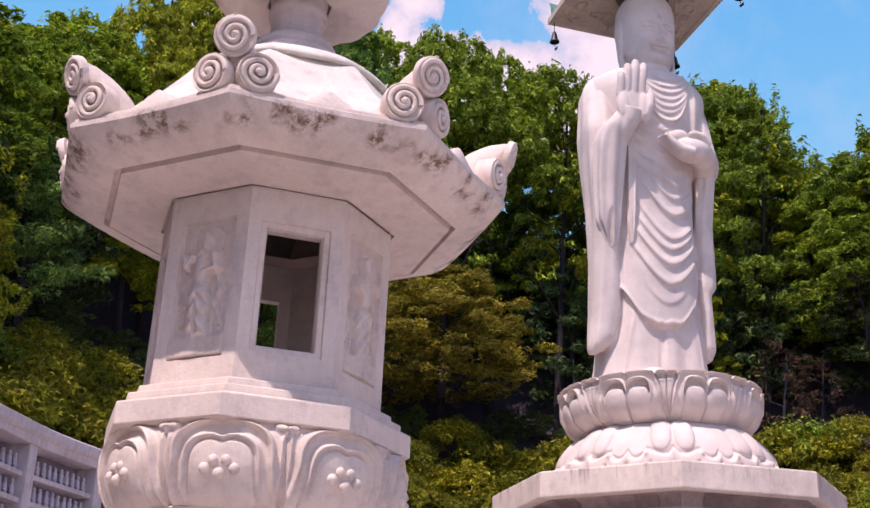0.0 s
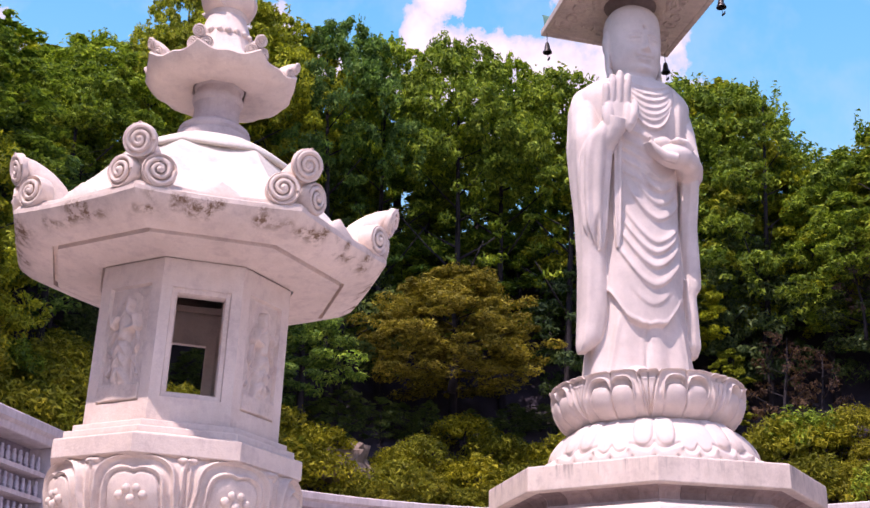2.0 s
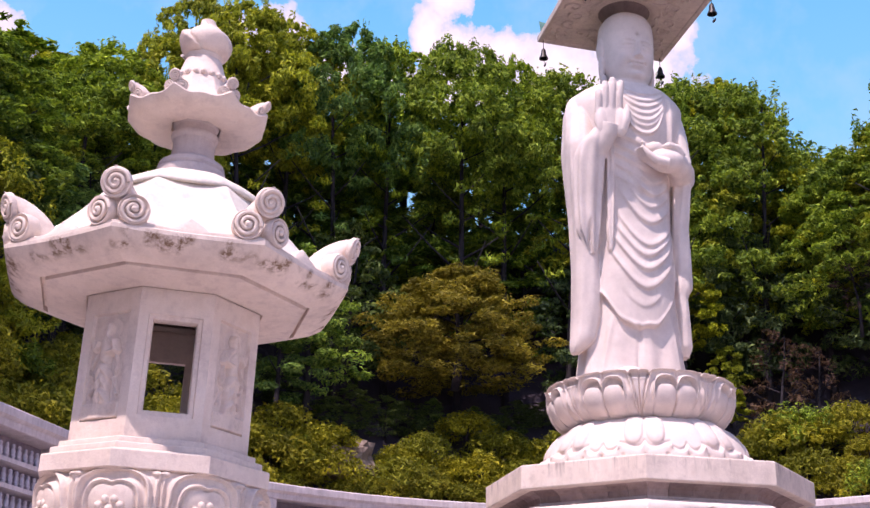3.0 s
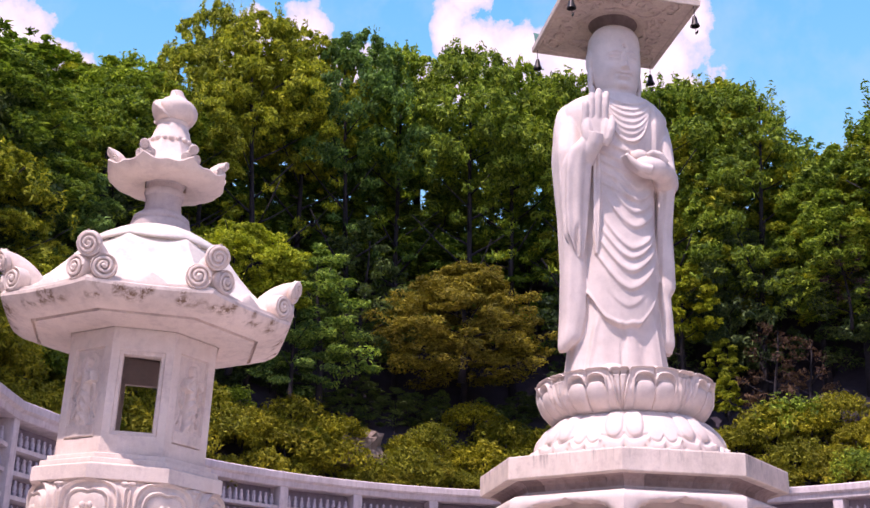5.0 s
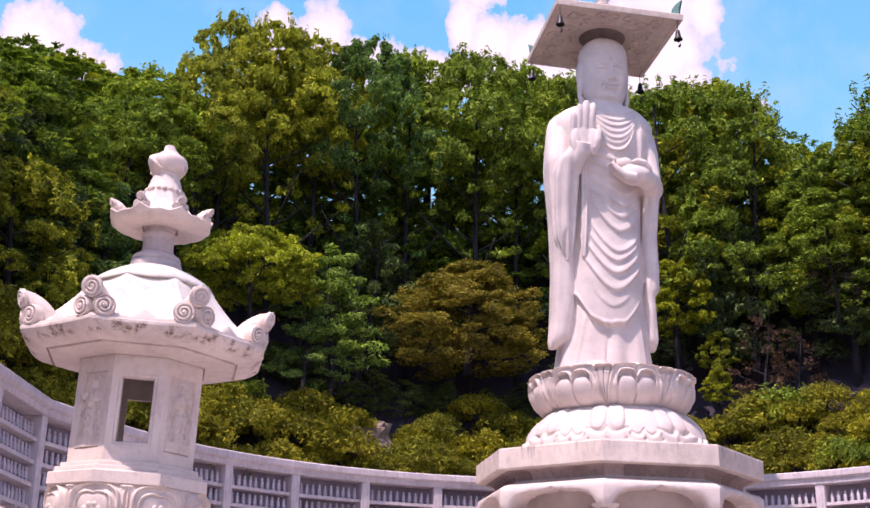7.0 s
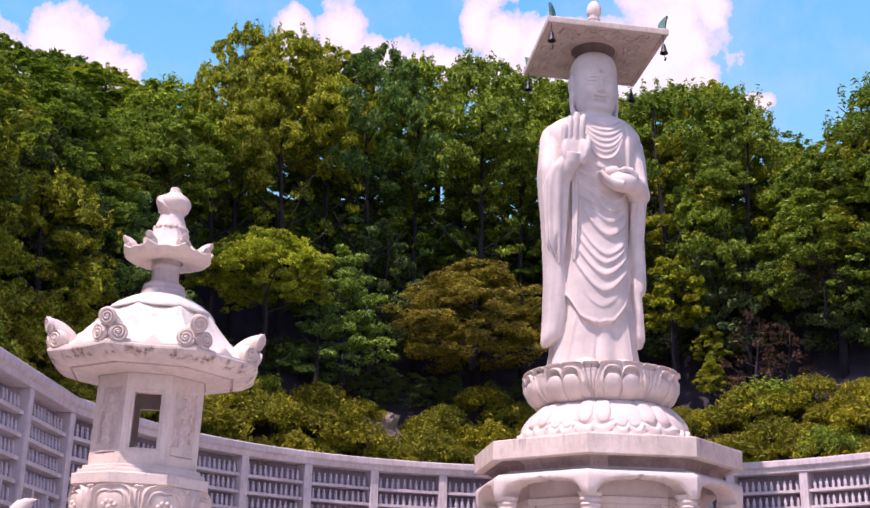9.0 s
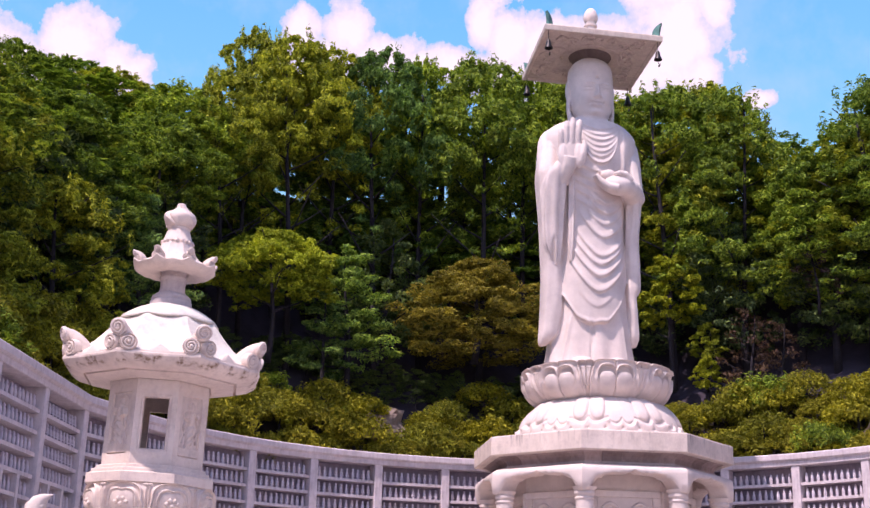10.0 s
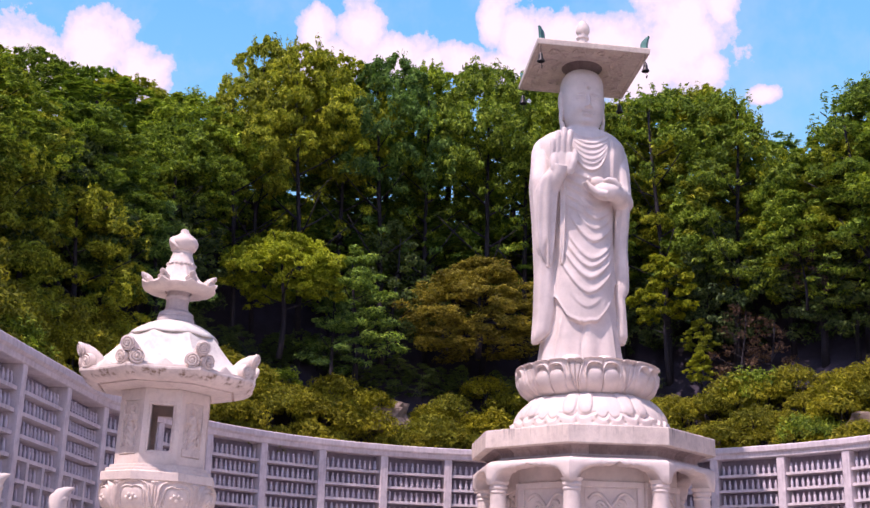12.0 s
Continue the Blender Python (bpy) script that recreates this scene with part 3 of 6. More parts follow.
    # the small upper roof
    X, Y, Z = roof_ring([(0.24, 7.55, 0), (0.28, 7.55, 0), (0.285, 7.445, 0), (0.32, 7.435, 0), (0.48, 7.42, 0), (0.62, 7.425, 0.1), (0.71, 7.445, 0.5), (0.77, 7.475, 1), (0.80, 7.515, 1.2), (0.79, 7.535, 1.2), (0.73, 7.54, 1.1), (0.60, 7.585, 0.6),
                         (0.47, 7.68, 0.2), (0.39, 7.79, 0), (0.33, 7.92, 0), (0.29, 8.03, 0)], lift=0.06)
    f = np.tile(np.arange(12) / 12, 8)
    scallop = 0.010 * np.cos(4 * np.pi * f) + 0.014 * gauss(f, 0.5, 0.12)
    Z[6:12] += scallop[None, :] * np.array([0.4, 0.8, 1, 1, 1, 0.5])[:, None]
    part("upper_roof", grid_mesh("upper_roof", X, Y, Z, LANTERN, True, True, 50), LANTERN, lan, "small bowl-shaped upper roof")
    for k in range(8):
        part("small_scroll", orn, LANTERN, lan, m=Matrix.Rotation(radians(22.5 + 45 * k), 4, "Z") @ Matrix.Translation((0.70, 0, 7.55)) @ Matrix.Rotation(radians(10), 4, "Y") @ Matrix.Scale(0.47, 4))
    part("collar", lathe([(0.27, 7.98), (0.285, 8.01), (0.285, 8.06), (0.26, 8.10), (0.225, 8.22), (0.20, 8.29), (0.215, 8.33), (0.20, 8.35)], 32), LANTERN, lan, smooth=35)
    bm = bmesh.new()
    for i in range(20):
        a = 2 * math.pi * i / 20
        ball(bm, (0.28 * math.cos(a), 0.28 * math.sin(a), 8.035), (0.035, 0.035, 0.035), 8)
    part("bead_band", bm, LANTERN, lan, smooth=60)
    # the bud: a sphere with twisting ribs and a pointed tip
    th_, vv = np.meshgrid(np.linspace(0, 2 * np.pi, 144, endpoint=False), np.linspace(0, 1, 48))
    rr, zz = curve_prof([(0.16, 8.32), (0.235, 8.37), (0.268, 8.46), (0.262, 8.55), (0.20, 8.64), (0.105, 8.71), (0.085, 8.77), (0.075, 8.82), (0.0, 8.84)])(vv)
    turns = (2.0 * (th_ + 2.6 * vv) / np.pi) % 1.0
    rr = rr + (0.066 * turns ** 1.5 - 0.03 * gauss(turns, 0, 0.08)) * np.sin(np.pi * np.clip(vv * 1.25, 0, 1))
    part("bud_finial", grid_mesh("bud_finial", rr * np.cos(th_), rr * np.sin(th_), zz, LANTERN, True, True), LANTERN, lan, "lotus-bud finial with twisting petals")


build_lantern()

# ---- the statue's pavilion-like pedestal ----
PED = (13.12, 29.42)
PED_TURN = -87.0           # one face of the octagon looks this way


def build_pedestal():
    ped = thing("statue_pedestal", (PED[0], PED[1], 0), "octagonal white granite pedestal with round columns and two lotus tiers", "pedestal", rz=PED_TURN)
    part("stylobate", bevel(lathe([(5.6, 0.0), (5.6, 0.5), (5.1, 0.5), (5.1, 1.0), (4.75, 1.0), (4.75, 1.5), (0.5, 1.5)], 8, radians(22.5)), 0.03), SLABMAT, ped)
    # core drum with framed panels
    part("drum", lathe([(3.15, 1.5), (3.15, 6.52)], 8, radians(22.5)), STATUE, ped, "inner octagonal drum in the shade")
    apd = 3.15 * math.cos(radians(22.5))
    hw = 3.15 * math.sin(radians(22.5))
    frame_me = carve_me = None
    for k in range(8):
        m = Matrix.Rotation(radians(45 * k), 4, "Z")
        if frame_me is None:
            bm = bmesh.new()
            for y0, y1, z0, z1 in [(-hw + 0.02, -hw + 0.28, 2.0, 5.5), (hw - 0.28, hw - 0.02, 2.0, 5.5), (-hw + 0.02, hw - 0.02, 5.5, 5.72), (-hw + 0.02, hw - 0.02, 1.5, 2.0)]:
                box(bm, apd - 0.05, apd + 0.10, y0, y1, z0, z1)
            fr = part("panel_frame", bevel(bm, 0.02), STATUE, ped, m=m)
            frame_me = fr.data
            bm = bmesh.new()
            for s in (-1, 1):
                tube(bm, [(apd + 0.05, s * 0.80 * (1 - i / 13), 5.10 + 0.26 * math.sin(math.pi * i / 13 * 1.15) - 0.012 * i) for i in range(14)], [0.06] * 14, 8)
                for q, (yy, zz, r0, hand) in enumerate(((0.42, 4.86, 0.17, 1), (0.50, 4.35, 0.20, -1), (0.20, 4.12, 0.14, 1), (0.62, 3.70, 0.18, 1))):
                    tube(bm, [(apd + 0.02 + 0.012 * math.sin(k2), s * yy + 0.07 * (s > 0) * (q - 1.5) + r0 * (1.15 - 0.09 * k2) * math.cos(s * hand * k2 * 0.55 + q), zz + 0.06 * (s > 0) + r0 * (1.0 - 0.06 * k2) * math.sin(hand * k2 * 0.55 + q)) for k2 in range(9)], [0.05 + 0.03 * math.sin(k2 * 0.9) for k2 in range(9)], 7)
                tube(bm, [(apd + 0.02, s * (0.16 + 0.05 * k2), 4.5 + 0.07 * k2 + 0.05 * math.sin(k2)) for k2 in range(7)], [0.06, 0.065, 0.06, 0.05, 0.045, 0.035, 0.02], 7)
            box(bm, apd - 0.03, apd + 0.012, -0.90, 0.90, 3.3, 5.48)
            ball(bm, (apd, 0, 4.55), (0.07, 0.26, 0.22), 16)
            ball(bm, (apd + 0.02, 0.03, 4.72), (0.08, 0.16, 0.15), 14)
            cv = part("panel_carving", bm, STATUE, fr, "worn scrolled carving", smooth=60)
            carve_me = cv.data
        else:
            fr = part("panel_frame", frame_me, STATUE, ped, m=m)
            part("panel_carving", carve_me, STATUE, fr, "worn scrolled carving")
    # columns at the corners
    col = None
    prof = [(0.46, 1.5), (0.46, 1.7), (0.38, 1.78), (0.315, 1.85), (0.32, 3.0), (0.31, 4.6), (0.285, 5.28), (0.305, 5.30), (0.32, 5.34), (0.305, 5.38), (0.285, 5.40), (0.30, 5.44), (0.335, 5.48), (0.335, 5.54), (0.31, 5.58), (0.40, 5.70)]
    for k in range(8):
        a = radians(22.5 + 45 * k)
        m = Matrix.Translation((4.02 * math.cos(a), 4.02 * math.sin(a), 0))
        if col is None:
            col = part("column", lathe(prof, 28), STATUE, ped, "round granite column with a ringed capital", smooth=35, m=m).data
        else:
            part("column", col, STATUE, ped, "round granite column with a ringed capital", m=m)
    # lintels: a rounded shoulder with a cusped arch cut below, one span on each side
    span = np.linspace(-1, 1, 97)
    au = np.abs(span)
    low = np.interp(au, [0, 0.03, 0.08, 0.16, 0.25, 0.285, 0.32, 0.42, 0.53, 0.60, 0.625, 0.66, 0.72, 0.78, 0.83, 0.87, 0.90, 1.0], [6.27, 6.22, 6.175, 6.155, 6.165, 6.12, 6.145, 6.145, 6.11, 6.095, 6.02, 6.04, 6.00, 5.90, 5.78, 5.66, 5.60, 5.58])
    low = np.convolve(np.pad(low, 1, mode="edge"), [0.2, 0.6, 0.2], mode="valid")
    rows = []
    t22 = math.tan(radians(22.5))
    apx = math.cos(radians(22.5))
    for r, z in [(3.70, 6.50), (4.02, 6.47), (4.16, 6.45), (4.34, 6.40), (4.46, 6.33), (4.51, 6.285)]:
        rows.append((r * apx, np.full_like(span, z)))
    rows.append((4.53 * apx - 0.01, np.maximum(low + 0.012, 6.16)))
    rows.append((4.53 * apx - 0.015, 0.5 * (np.maximum(low + 0.012, 6.16) + low + 0.010)))
    rows.append((4.52 * apx - 0.05, low + 0.008))
    rows.append((4.50 * apx - 0.10, low))
    rows.append((4.50 * apx - 0.62, low))
    rows.append((4.50 * apx - 0.66, low + 0.05))
    rows.append((4.50 * apx - 0.70, np.full_like(span, 6.5)))
    X = np.array([np.broadcast_to(a, span.shape) for a, _ in rows])
    Z = np.array([b for _, b in rows])
    Y = X * t22 * span
    lm = grid_mesh("lintel", X, Y, Z, STATUE, False, True)
    for k in range(8):
        part("lintel", lm, STATUE, ped, "rounded lintel with a cusped arch", m=Matrix.Rotation(radians(45 * k), 4, "Z"))
    part("ceiling_slab", lathe([(3.95, 6.49), (3.95, 6.55)], 8, radians(22.5)), NECK, ped)
    # hollow cove under the slab, laid in blocks; their brown holds painted shade
    cove = [(3.90, 6.46), (3.90, 6.60), (3.95, 6.72), (4.08, 6.81), (4.30, 6.86), (4.30, 6.90), (3.6, 6.90), (3.6, 6.46)]
    cuts = [-1.0, -0.62, -0.18, 0.30, 0.66, 1.0]
    for c in range(5):
        bm = bmesh.new()
        ends = []
        for f, push in ((cuts[c], 0.006), (cuts[c + 1], -0.006)):
            ends.append([bm.verts.new((r * apx, r * apx * t22 * f + push, z)) for r, z in cove])
        for i in range(len(cove)):
            q = (i + 1) % len(cove)
            bm.faces.new((ends[0][i], ends[0][q], ends[1][q], ends[1][i]))
        bm.faces.new(ends[0][::-1])
        bm.faces.new(ends[1])
        bmesh.ops.recalc_face_normals(bm, faces=bm.faces)
        block = None
        for k in range(8):
            mk = Matrix.Rotation(radians(45 * k), 4, "Z")
            if block is None:
                block = part("cove_block", bm, COVE, ped, "cove block under the slab, shade put into its brown colour", m=mk).data
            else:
                part("cove_block", block, COVE, ped, "cove block under the slab, shade put into its brown colour", m=mk)
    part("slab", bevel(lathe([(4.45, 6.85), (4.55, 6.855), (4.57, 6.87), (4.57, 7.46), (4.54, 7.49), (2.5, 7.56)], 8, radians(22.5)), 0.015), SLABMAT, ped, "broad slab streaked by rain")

    # lower lotus: petals turned down; a pair of round swellings on each, a braced lip with curled ends below
    def relief_low(u, v):
        au = np.abs(u)
        bulb = 0.12 * np.clip(1 - (np.abs(au - 0.27) / 0.255) ** 2.5 - (np.abs(v - 0.71) / 0.275) ** 2.5, 0, 1) ** 0.5
        side = 0.022 * np.sqrt(np.clip(1 - ((au - 1.0) / 0.46) ** 2 - ((v - 0.70) / 0.40) ** 2, 0, 1))
        lip_v = np.where(au < 0.62, 0.345 + 0.075 * gauss(au, 0, 0.07) + 0.055 * sstep(0.2, 0.58, au), 0.36 - 0.06 * np.sin(np.pi * np.clip((au - 0.62) / 0.38, 0, 1)) + 0.03 * gauss(au, 1.0, 0.05))
        lip = 0.065 * np.where(v < lip_v, gauss(v, lip_v, 0.10), gauss(v, lip_v, 0.025))
        under = -0.05 * gauss(v, lip_v + 0.055, 0.022)
        curl = 0.07 * gauss(np.hypot((au - 0.60) / 0.05, (v - 0.40) / 0.035), 0, 1.0)
        dots = -0.05 * gauss(v, 0.27, 0.03) * gauss(np.abs(au % 0.5 - 0.25), 0.25, 0.035)
        return bulb + side + lip + under + curl + dots

    me = petal_sector("lower_petal", radians(45), curve_prof([(3.02, 7.50), (3.02, 7.62), (2.96, 7.80), (2.86, 8.08), (2.70, 8.40), (2.44, 8.72), (2.20, 8.92), (2.02, 9.00)]), relief_low, STATUE, 96, 80, back=0.5)
    for k in range(8):
        part("lower_petal", me, STATUE, ped, m=Matrix.Rotation(radians(45 * k + 22.5), 4, "Z"))
    part("lotus_core", lathe([(2.2, 7.6), (2.1, 8.9), (2.0, 9.0)], 32), STATUE, ped, smooth=30)

    # upper lotus: eight broad two-lobed petals, each with a second rim inside and two round bellies; wedge-shaped pairs between
    edge_at = lambda v: np.interp(v, [0, 0.2, 0.5, 0.83, 0.92, 1.0], [1.0, 0.95, 0.865, 0.765, 0.735, 0.70])

    def top_edge(u):
        au = np.abs(u)
        broad = 1.0 - 0.035 * gauss(au, 0.0, 0.05) - 0.15 * (1 - np.sqrt(np.clip(1 - (np.clip(au - 0.40, 0, None) / 0.345) ** 2, 0, 1)))
        narrow = 0.965 - 0.03 * gauss(au, 1.0, 0.025) - 0.05 * gauss(au, 0.74, 0.03)
        return np.where(au < 0.735, broad, narrow)

    def relief_up(u, v):
        au = np.abs(u)
        b = edge_at(v)
        inside = sstep(b + 0.012, b - 0.012, au)
        roll = 0.075 * gauss(au, b - 0.035, 0.026) * sstep(0.12, 0.4, v)
        groove = -0.075 * gauss(au, b + 0.018, 0.018) * sstep(0.05, 0.2, v)
        lobe = ((np.abs(au - 0.305) / 0.31) ** 2.6 + (np.clip(v - 0.48, 0, None) / 0.345) ** 2.6) ** (1 / 2.6)
        arch = 0.10 * np.where(lobe > 1, gauss(lobe, 1.0, 0.10), gauss(lobe, 1.0, 0.045)) * sstep(0.34, 0.52, v)
        bun = ((np.abs(au - 0.305) / 0.315) ** 3.4 + (np.abs(v - 0.22) / 0.43) ** 3.4) ** (1 / 3.4)
        pocket = -0.11 * sstep(0.96, 0.88, lobe) * sstep(0.95, 1.06, bun) * sstep(0.40, 0.5, v)
        belly = 0.10 * np.sqrt(np.clip(1 - bun ** 2, 0, 1))
        band = -0.045 * sstep(1.08, 1.2, lobe) * inside * sstep(0.5, 0.7, v)
        crease = -0.10 * gauss(u, 0, 0.016) * sstep(0.02, 0.12, v)
        wedge = (1 - inside) * (-0.09 * sstep(0.80, 0.84, v) * sstep(0.985, 0.95, v) + 0.02 * gauss(v, 0.78, 0.03))
        split = -0.07 * gauss(au, 1.0, 0.014)
        rim = 0.07 * sstep(0.955, 0.985, v)
        return roll + groove + (arch + pocket + belly + crease) * inside + band + wedge + split + rim

    me = petal_sector("upper_petal", radians(45), curve_prof([(1.95, 8.92), (2.17, 9.00), (2.44, 9.23), (2.58, 9.52), (2.62, 9.78), (2.63, 9.98), (2.67, 10.15)]), relief_up, STATUE, 136, 80, top=top_edge, back=0.55)
    for k in range(8):
        part("upper_petal", me, STATUE, ped, m=Matrix.Translation((0.02, -0.09, 0)) @ Matrix.Rotation(radians(45 * k), 4, "Z"))
    part("lotus_seat", lathe([(2.1, 9.0), (2.3, 9.86), (2.2, 9.94), (0.5, 10.0)], 40), STATUE, ped, smooth=30)


build_pedestal()

# ---- the standing statue: one carved mesh ----
FIG = (12.77, 29.20)
FIG_TURN = 2.4


def loft(rows, n=72, power=2.3, fold=None, seed=0):
    """Rows of (z, cx, cy, half width, half depth) through smooth curves; fold(theta, z, x) pushes the surface out. Closed at both ends."""
    rows = sorted(rows)
    zs = np.array([r[0] for r in rows])
    nz = max(8, int((zs[-1] - zs[0]) / 0.045))
    z = np.linspace(zs[0], zs[-1], nz)
    cols = []
    for i in range(1, 5):
        c = np.array([r[i] for r in rows])
        v = np.interp(z, zs, c)
        k = np.hanning(9)
        k /= k.sum()
        cols.append(np.convolve(np.pad(v, 4, mode="edge"), k, mode="valid"))
    th = np.linspace(0, 2 * np.pi, n, endpoint=False)
    TH, Zg = np.meshgrid(th, z)
    cx, cy, w, d = [c[:, None] for c in cols]
    ct, st = np.cos(TH), np.sin(TH)
    ex = 2 / power
    ux, uy = np.sign(ct) * np.abs(ct) ** ex, np.sign(st) * np.abs(st) ** ex
    X, Y = cx + w * ux, cy + d * uy
    if fold is not None:
        f = fold(TH, Zg, X)
        X, Y = X + f * ct, Y + f * st
    verts = np.stack([X, Y, Zg], -1).reshape(-1, 3).tolist()
    i, j = np.meshgrid(np.arange(nz - 1), np.arange(n), indexing="ij")
    j2 = (j + 1) % n
    faces = np.stack([i * n + j, i * n + j2, (i + 1) * n + j2, (i + 1) * n + j], -1).reshape(-1, 4).tolist()
    faces.append(list(range(n))[::-1])
    faces.append([(nz - 1) * n + k for k in range(n)])
    return verts, faces


def build_statue():
    V, F = [], []

    def add(vf):
        o = len(V)
        V.extend(vf[0])
        F.extend([[o + i for i in f] for f in vf[1]])

    def add_bm(bm):
        bm.verts.index_update()
        add(([tuple(v.co) for v in bm.verts], [[v.index for v in f.verts] for f in bm.faces]))
        bm.free()

    front = lambda TH: sstep(0.05, 0.45, -np.sin(TH))

    # inner skirt with shallow upright folds
    def skirt(TH, Z, X):
        up = 0.03 * np.sin(X * 7.5 + 0.6 * np.sin(Z * 0.7)) * sstep(12.9, 11.2, Z)
        mid = -0.06 * gauss(X, -0.15 + 0.1 * (Z - 11), 0.06) * sstep(12.4, 11.8, Z)
        edge = 0.06 * gauss(X, -0.95 - 0.22 * (11.5 - Z), 0.07) * sstep(12.4, 11.6, Z) + 0.05 * gauss(X, 1.02 + 0.1 * (11.5 - Z), 0.06) * sstep(12.4, 11.6, Z)
        return (up + mid + edge) * front(TH) + 0.02 * np.sin(TH * 11)

    add(loft([(9.92, 0, 0.05, 1.72, 1.16), (10.6, 0, 0.05, 1.60, 1.08), (11.5, 0, 0.05, 1.47, 1.02), (12.5, 0, 0.05, 1.34, 0.98), (14, 0, 0.05, 1.25, 0.92)], 160, 2.4, skirt))

    # outer robe: an apron with an uneven rounded hem and hanging folds
    def robe(TH, Z, X):
        x = X
        f = np.zeros_like(X)
        hd = x + 0.18
        hem = 11.72 + np.where(hd < 0, 1.14 * np.abs(hd) ** 2.2, 0.53 * np.abs(hd) ** 3.2) + 0.03 * np.sin(x * 11) + 0.05 * gauss(hd, 0, 0.06)
        f += -0.20 * sstep(hem + 0.03, hem - 0.05, Z) * front(TH)
        f += 0.035 * gauss(Z, hem + 0.07, 0.07) * front(TH)
        # folds that hang between the arms: lowest height, centre, depth, half width
        for zi, c, a, wd, half in [(16.20, 0.42, 0.07, 0.085, 0.62), (15.82, 0.40, 0.075, 0.09, 0.72), (15.42, 0.36, 0.05, 0.08, 0.75), (14.93, 0.30, 0.085, 0.10, 0.85), (14.20, 0.23, 0.075, 0.09, 0.88), (13.88, 0.16, 0.085, 0.09, 0.90),
                                   (13.45, 0.13, 0.09, 0.10, 0.95), (12.88, 0.09, 0.085, 0.10, 1.0), (12.34, 0.02, 0.035, 0.10, 0.6)]:
            dx = x - c
            zc = zi + np.where(dx < 0, 1.22, 1.0) * np.abs(dx) ** 1.75
            q = Z - zc
            ridge = np.exp(-(np.where(q < 0, q / (wd * 0.38), q / (wd * 1.9))) ** 2)
            f += a * ridge * sstep(half + 0.12, half - 0.25, np.abs(dx)) * front(TH)
        # slanting folds over the waist, falling from the raised arm towards the other hand
        for zi, sl, a in [(17.42, 0.33, 0.06), (17.05, 0.30, 0.065), (16.70, 0.42, 0.07), (16.34, 0.46, 0.065), (15.98, 0.46, 0.05)]:
            zc = zi - sl * x + 0.18 * x ** 2
            q = Z - zc
            f += a * np.exp(-(np.where(q < 0, q / 0.035, q / 0.17)) ** 2) * sstep(-1.0, -0.72, x) * sstep(0.42, 0.10, x) * front(TH)
        # collar: nested arcs below the throat, the lower ones deep and round
        for zi, k2, k4, a, half in [(19.10, 0.55, 0.0, 0.055, 0.85), (18.86, 0.62, 0.0, 0.055, 0.85), (18.64, 0.72, 0.1, 0.06, 0.82), (18.40, 0.85, 0.4, 0.05, 0.76), (18.17, 0.95, 0.8, 0.06, 0.76), (17.98, 1.05, 1.2, 0.055, 0.76), (17.72, 1.15, 1.6, 0.10, 0.82)]:
            dx = x - 0.20
            zc = zi + k2 * dx ** 2 + k4 * dx ** 4
            q = Z - zc
            f += a * np.exp(-(np.where(q < 0, q / 0.026, q / 0.10)) ** 2) * sstep(half, half - 0.14, np.abs(dx)) * sstep(19.62, 19.5, Z) * front(TH)
        # robe edge that falls from the shoulder to the lowered hand
        f += 0.12 * sstep(1.00, 1.08, x) * sstep(16.6, 17.2, Z) * sstep(19.4, 18.9, Z) * front(TH)
        f += 0.06 * gauss(x, -0.80, 0.06) * sstep(16.8, 17.4, Z) * sstep(19.4, 19.0, Z) * front(TH)
        return f

    add(loft([(11.60, 0, 0, 1.36, 1.10), (12.5, 0, 0, 1.36, 1.14), (13.5, 0, 0, 1.34, 1.16), (15, 0, 0, 1.30, 1.13), (16.5, 0, -0.04, 1.33, 1.16), (17.6, 0, -0.08, 1.50, 1.24), (18.4, 0, -0.10, 1.70, 1.24),
              (18.9, 0, -0.12, 1.74, 1.18), (19.25, 0.02, -0.12, 1.66, 1.10), (19.50, 0.05, -0.14, 1.42, 0.98), (19.64, 0.08, -0.18, 1.02, 0.84), (19.74, 0.1, -0.2, 0.70, 0.66)], 300, 2.35, robe))

    # long sleeves at both sides, nearly smooth below
    def sleeve_fold(TH, Z, X):
        soft = 0.35 + 0.65 * sstep(13.8, 15.5, Z)
        return soft * (0.032 * np.sin(5 * TH + 0.5 * Z) + 0.018 * np.sin(9 * TH - 0.8 * Z))

    add(loft([(11.02, -1.82, -0.30, 0.10, 0.16), (11.14, -1.74, -0.32, 0.22, 0.30), (11.4, -1.58, -0.32, 0.36, 0.40), (12.2, -1.46, -0.32, 0.42, 0.46), (13.5, -1.45, -0.35, 0.38, 0.50), (15, -1.47, -0.38, 0.40, 0.56), (16.5, -1.52, -0.42, 0.46, 0.68),
              (17.4, -1.55, -0.42, 0.48, 0.74), (18.1, -1.50, -0.30, 0.46, 0.66), (18.8, -1.45, -0.12, 0.43, 0.58), (19.15, -1.36, -0.06, 0.40, 0.50), (19.40, -1.22, -0.05, 0.32, 0.40), (19.52, -1.1, -0.05, 0.2, 0.3)], 64, 2.3, sleeve_fold))
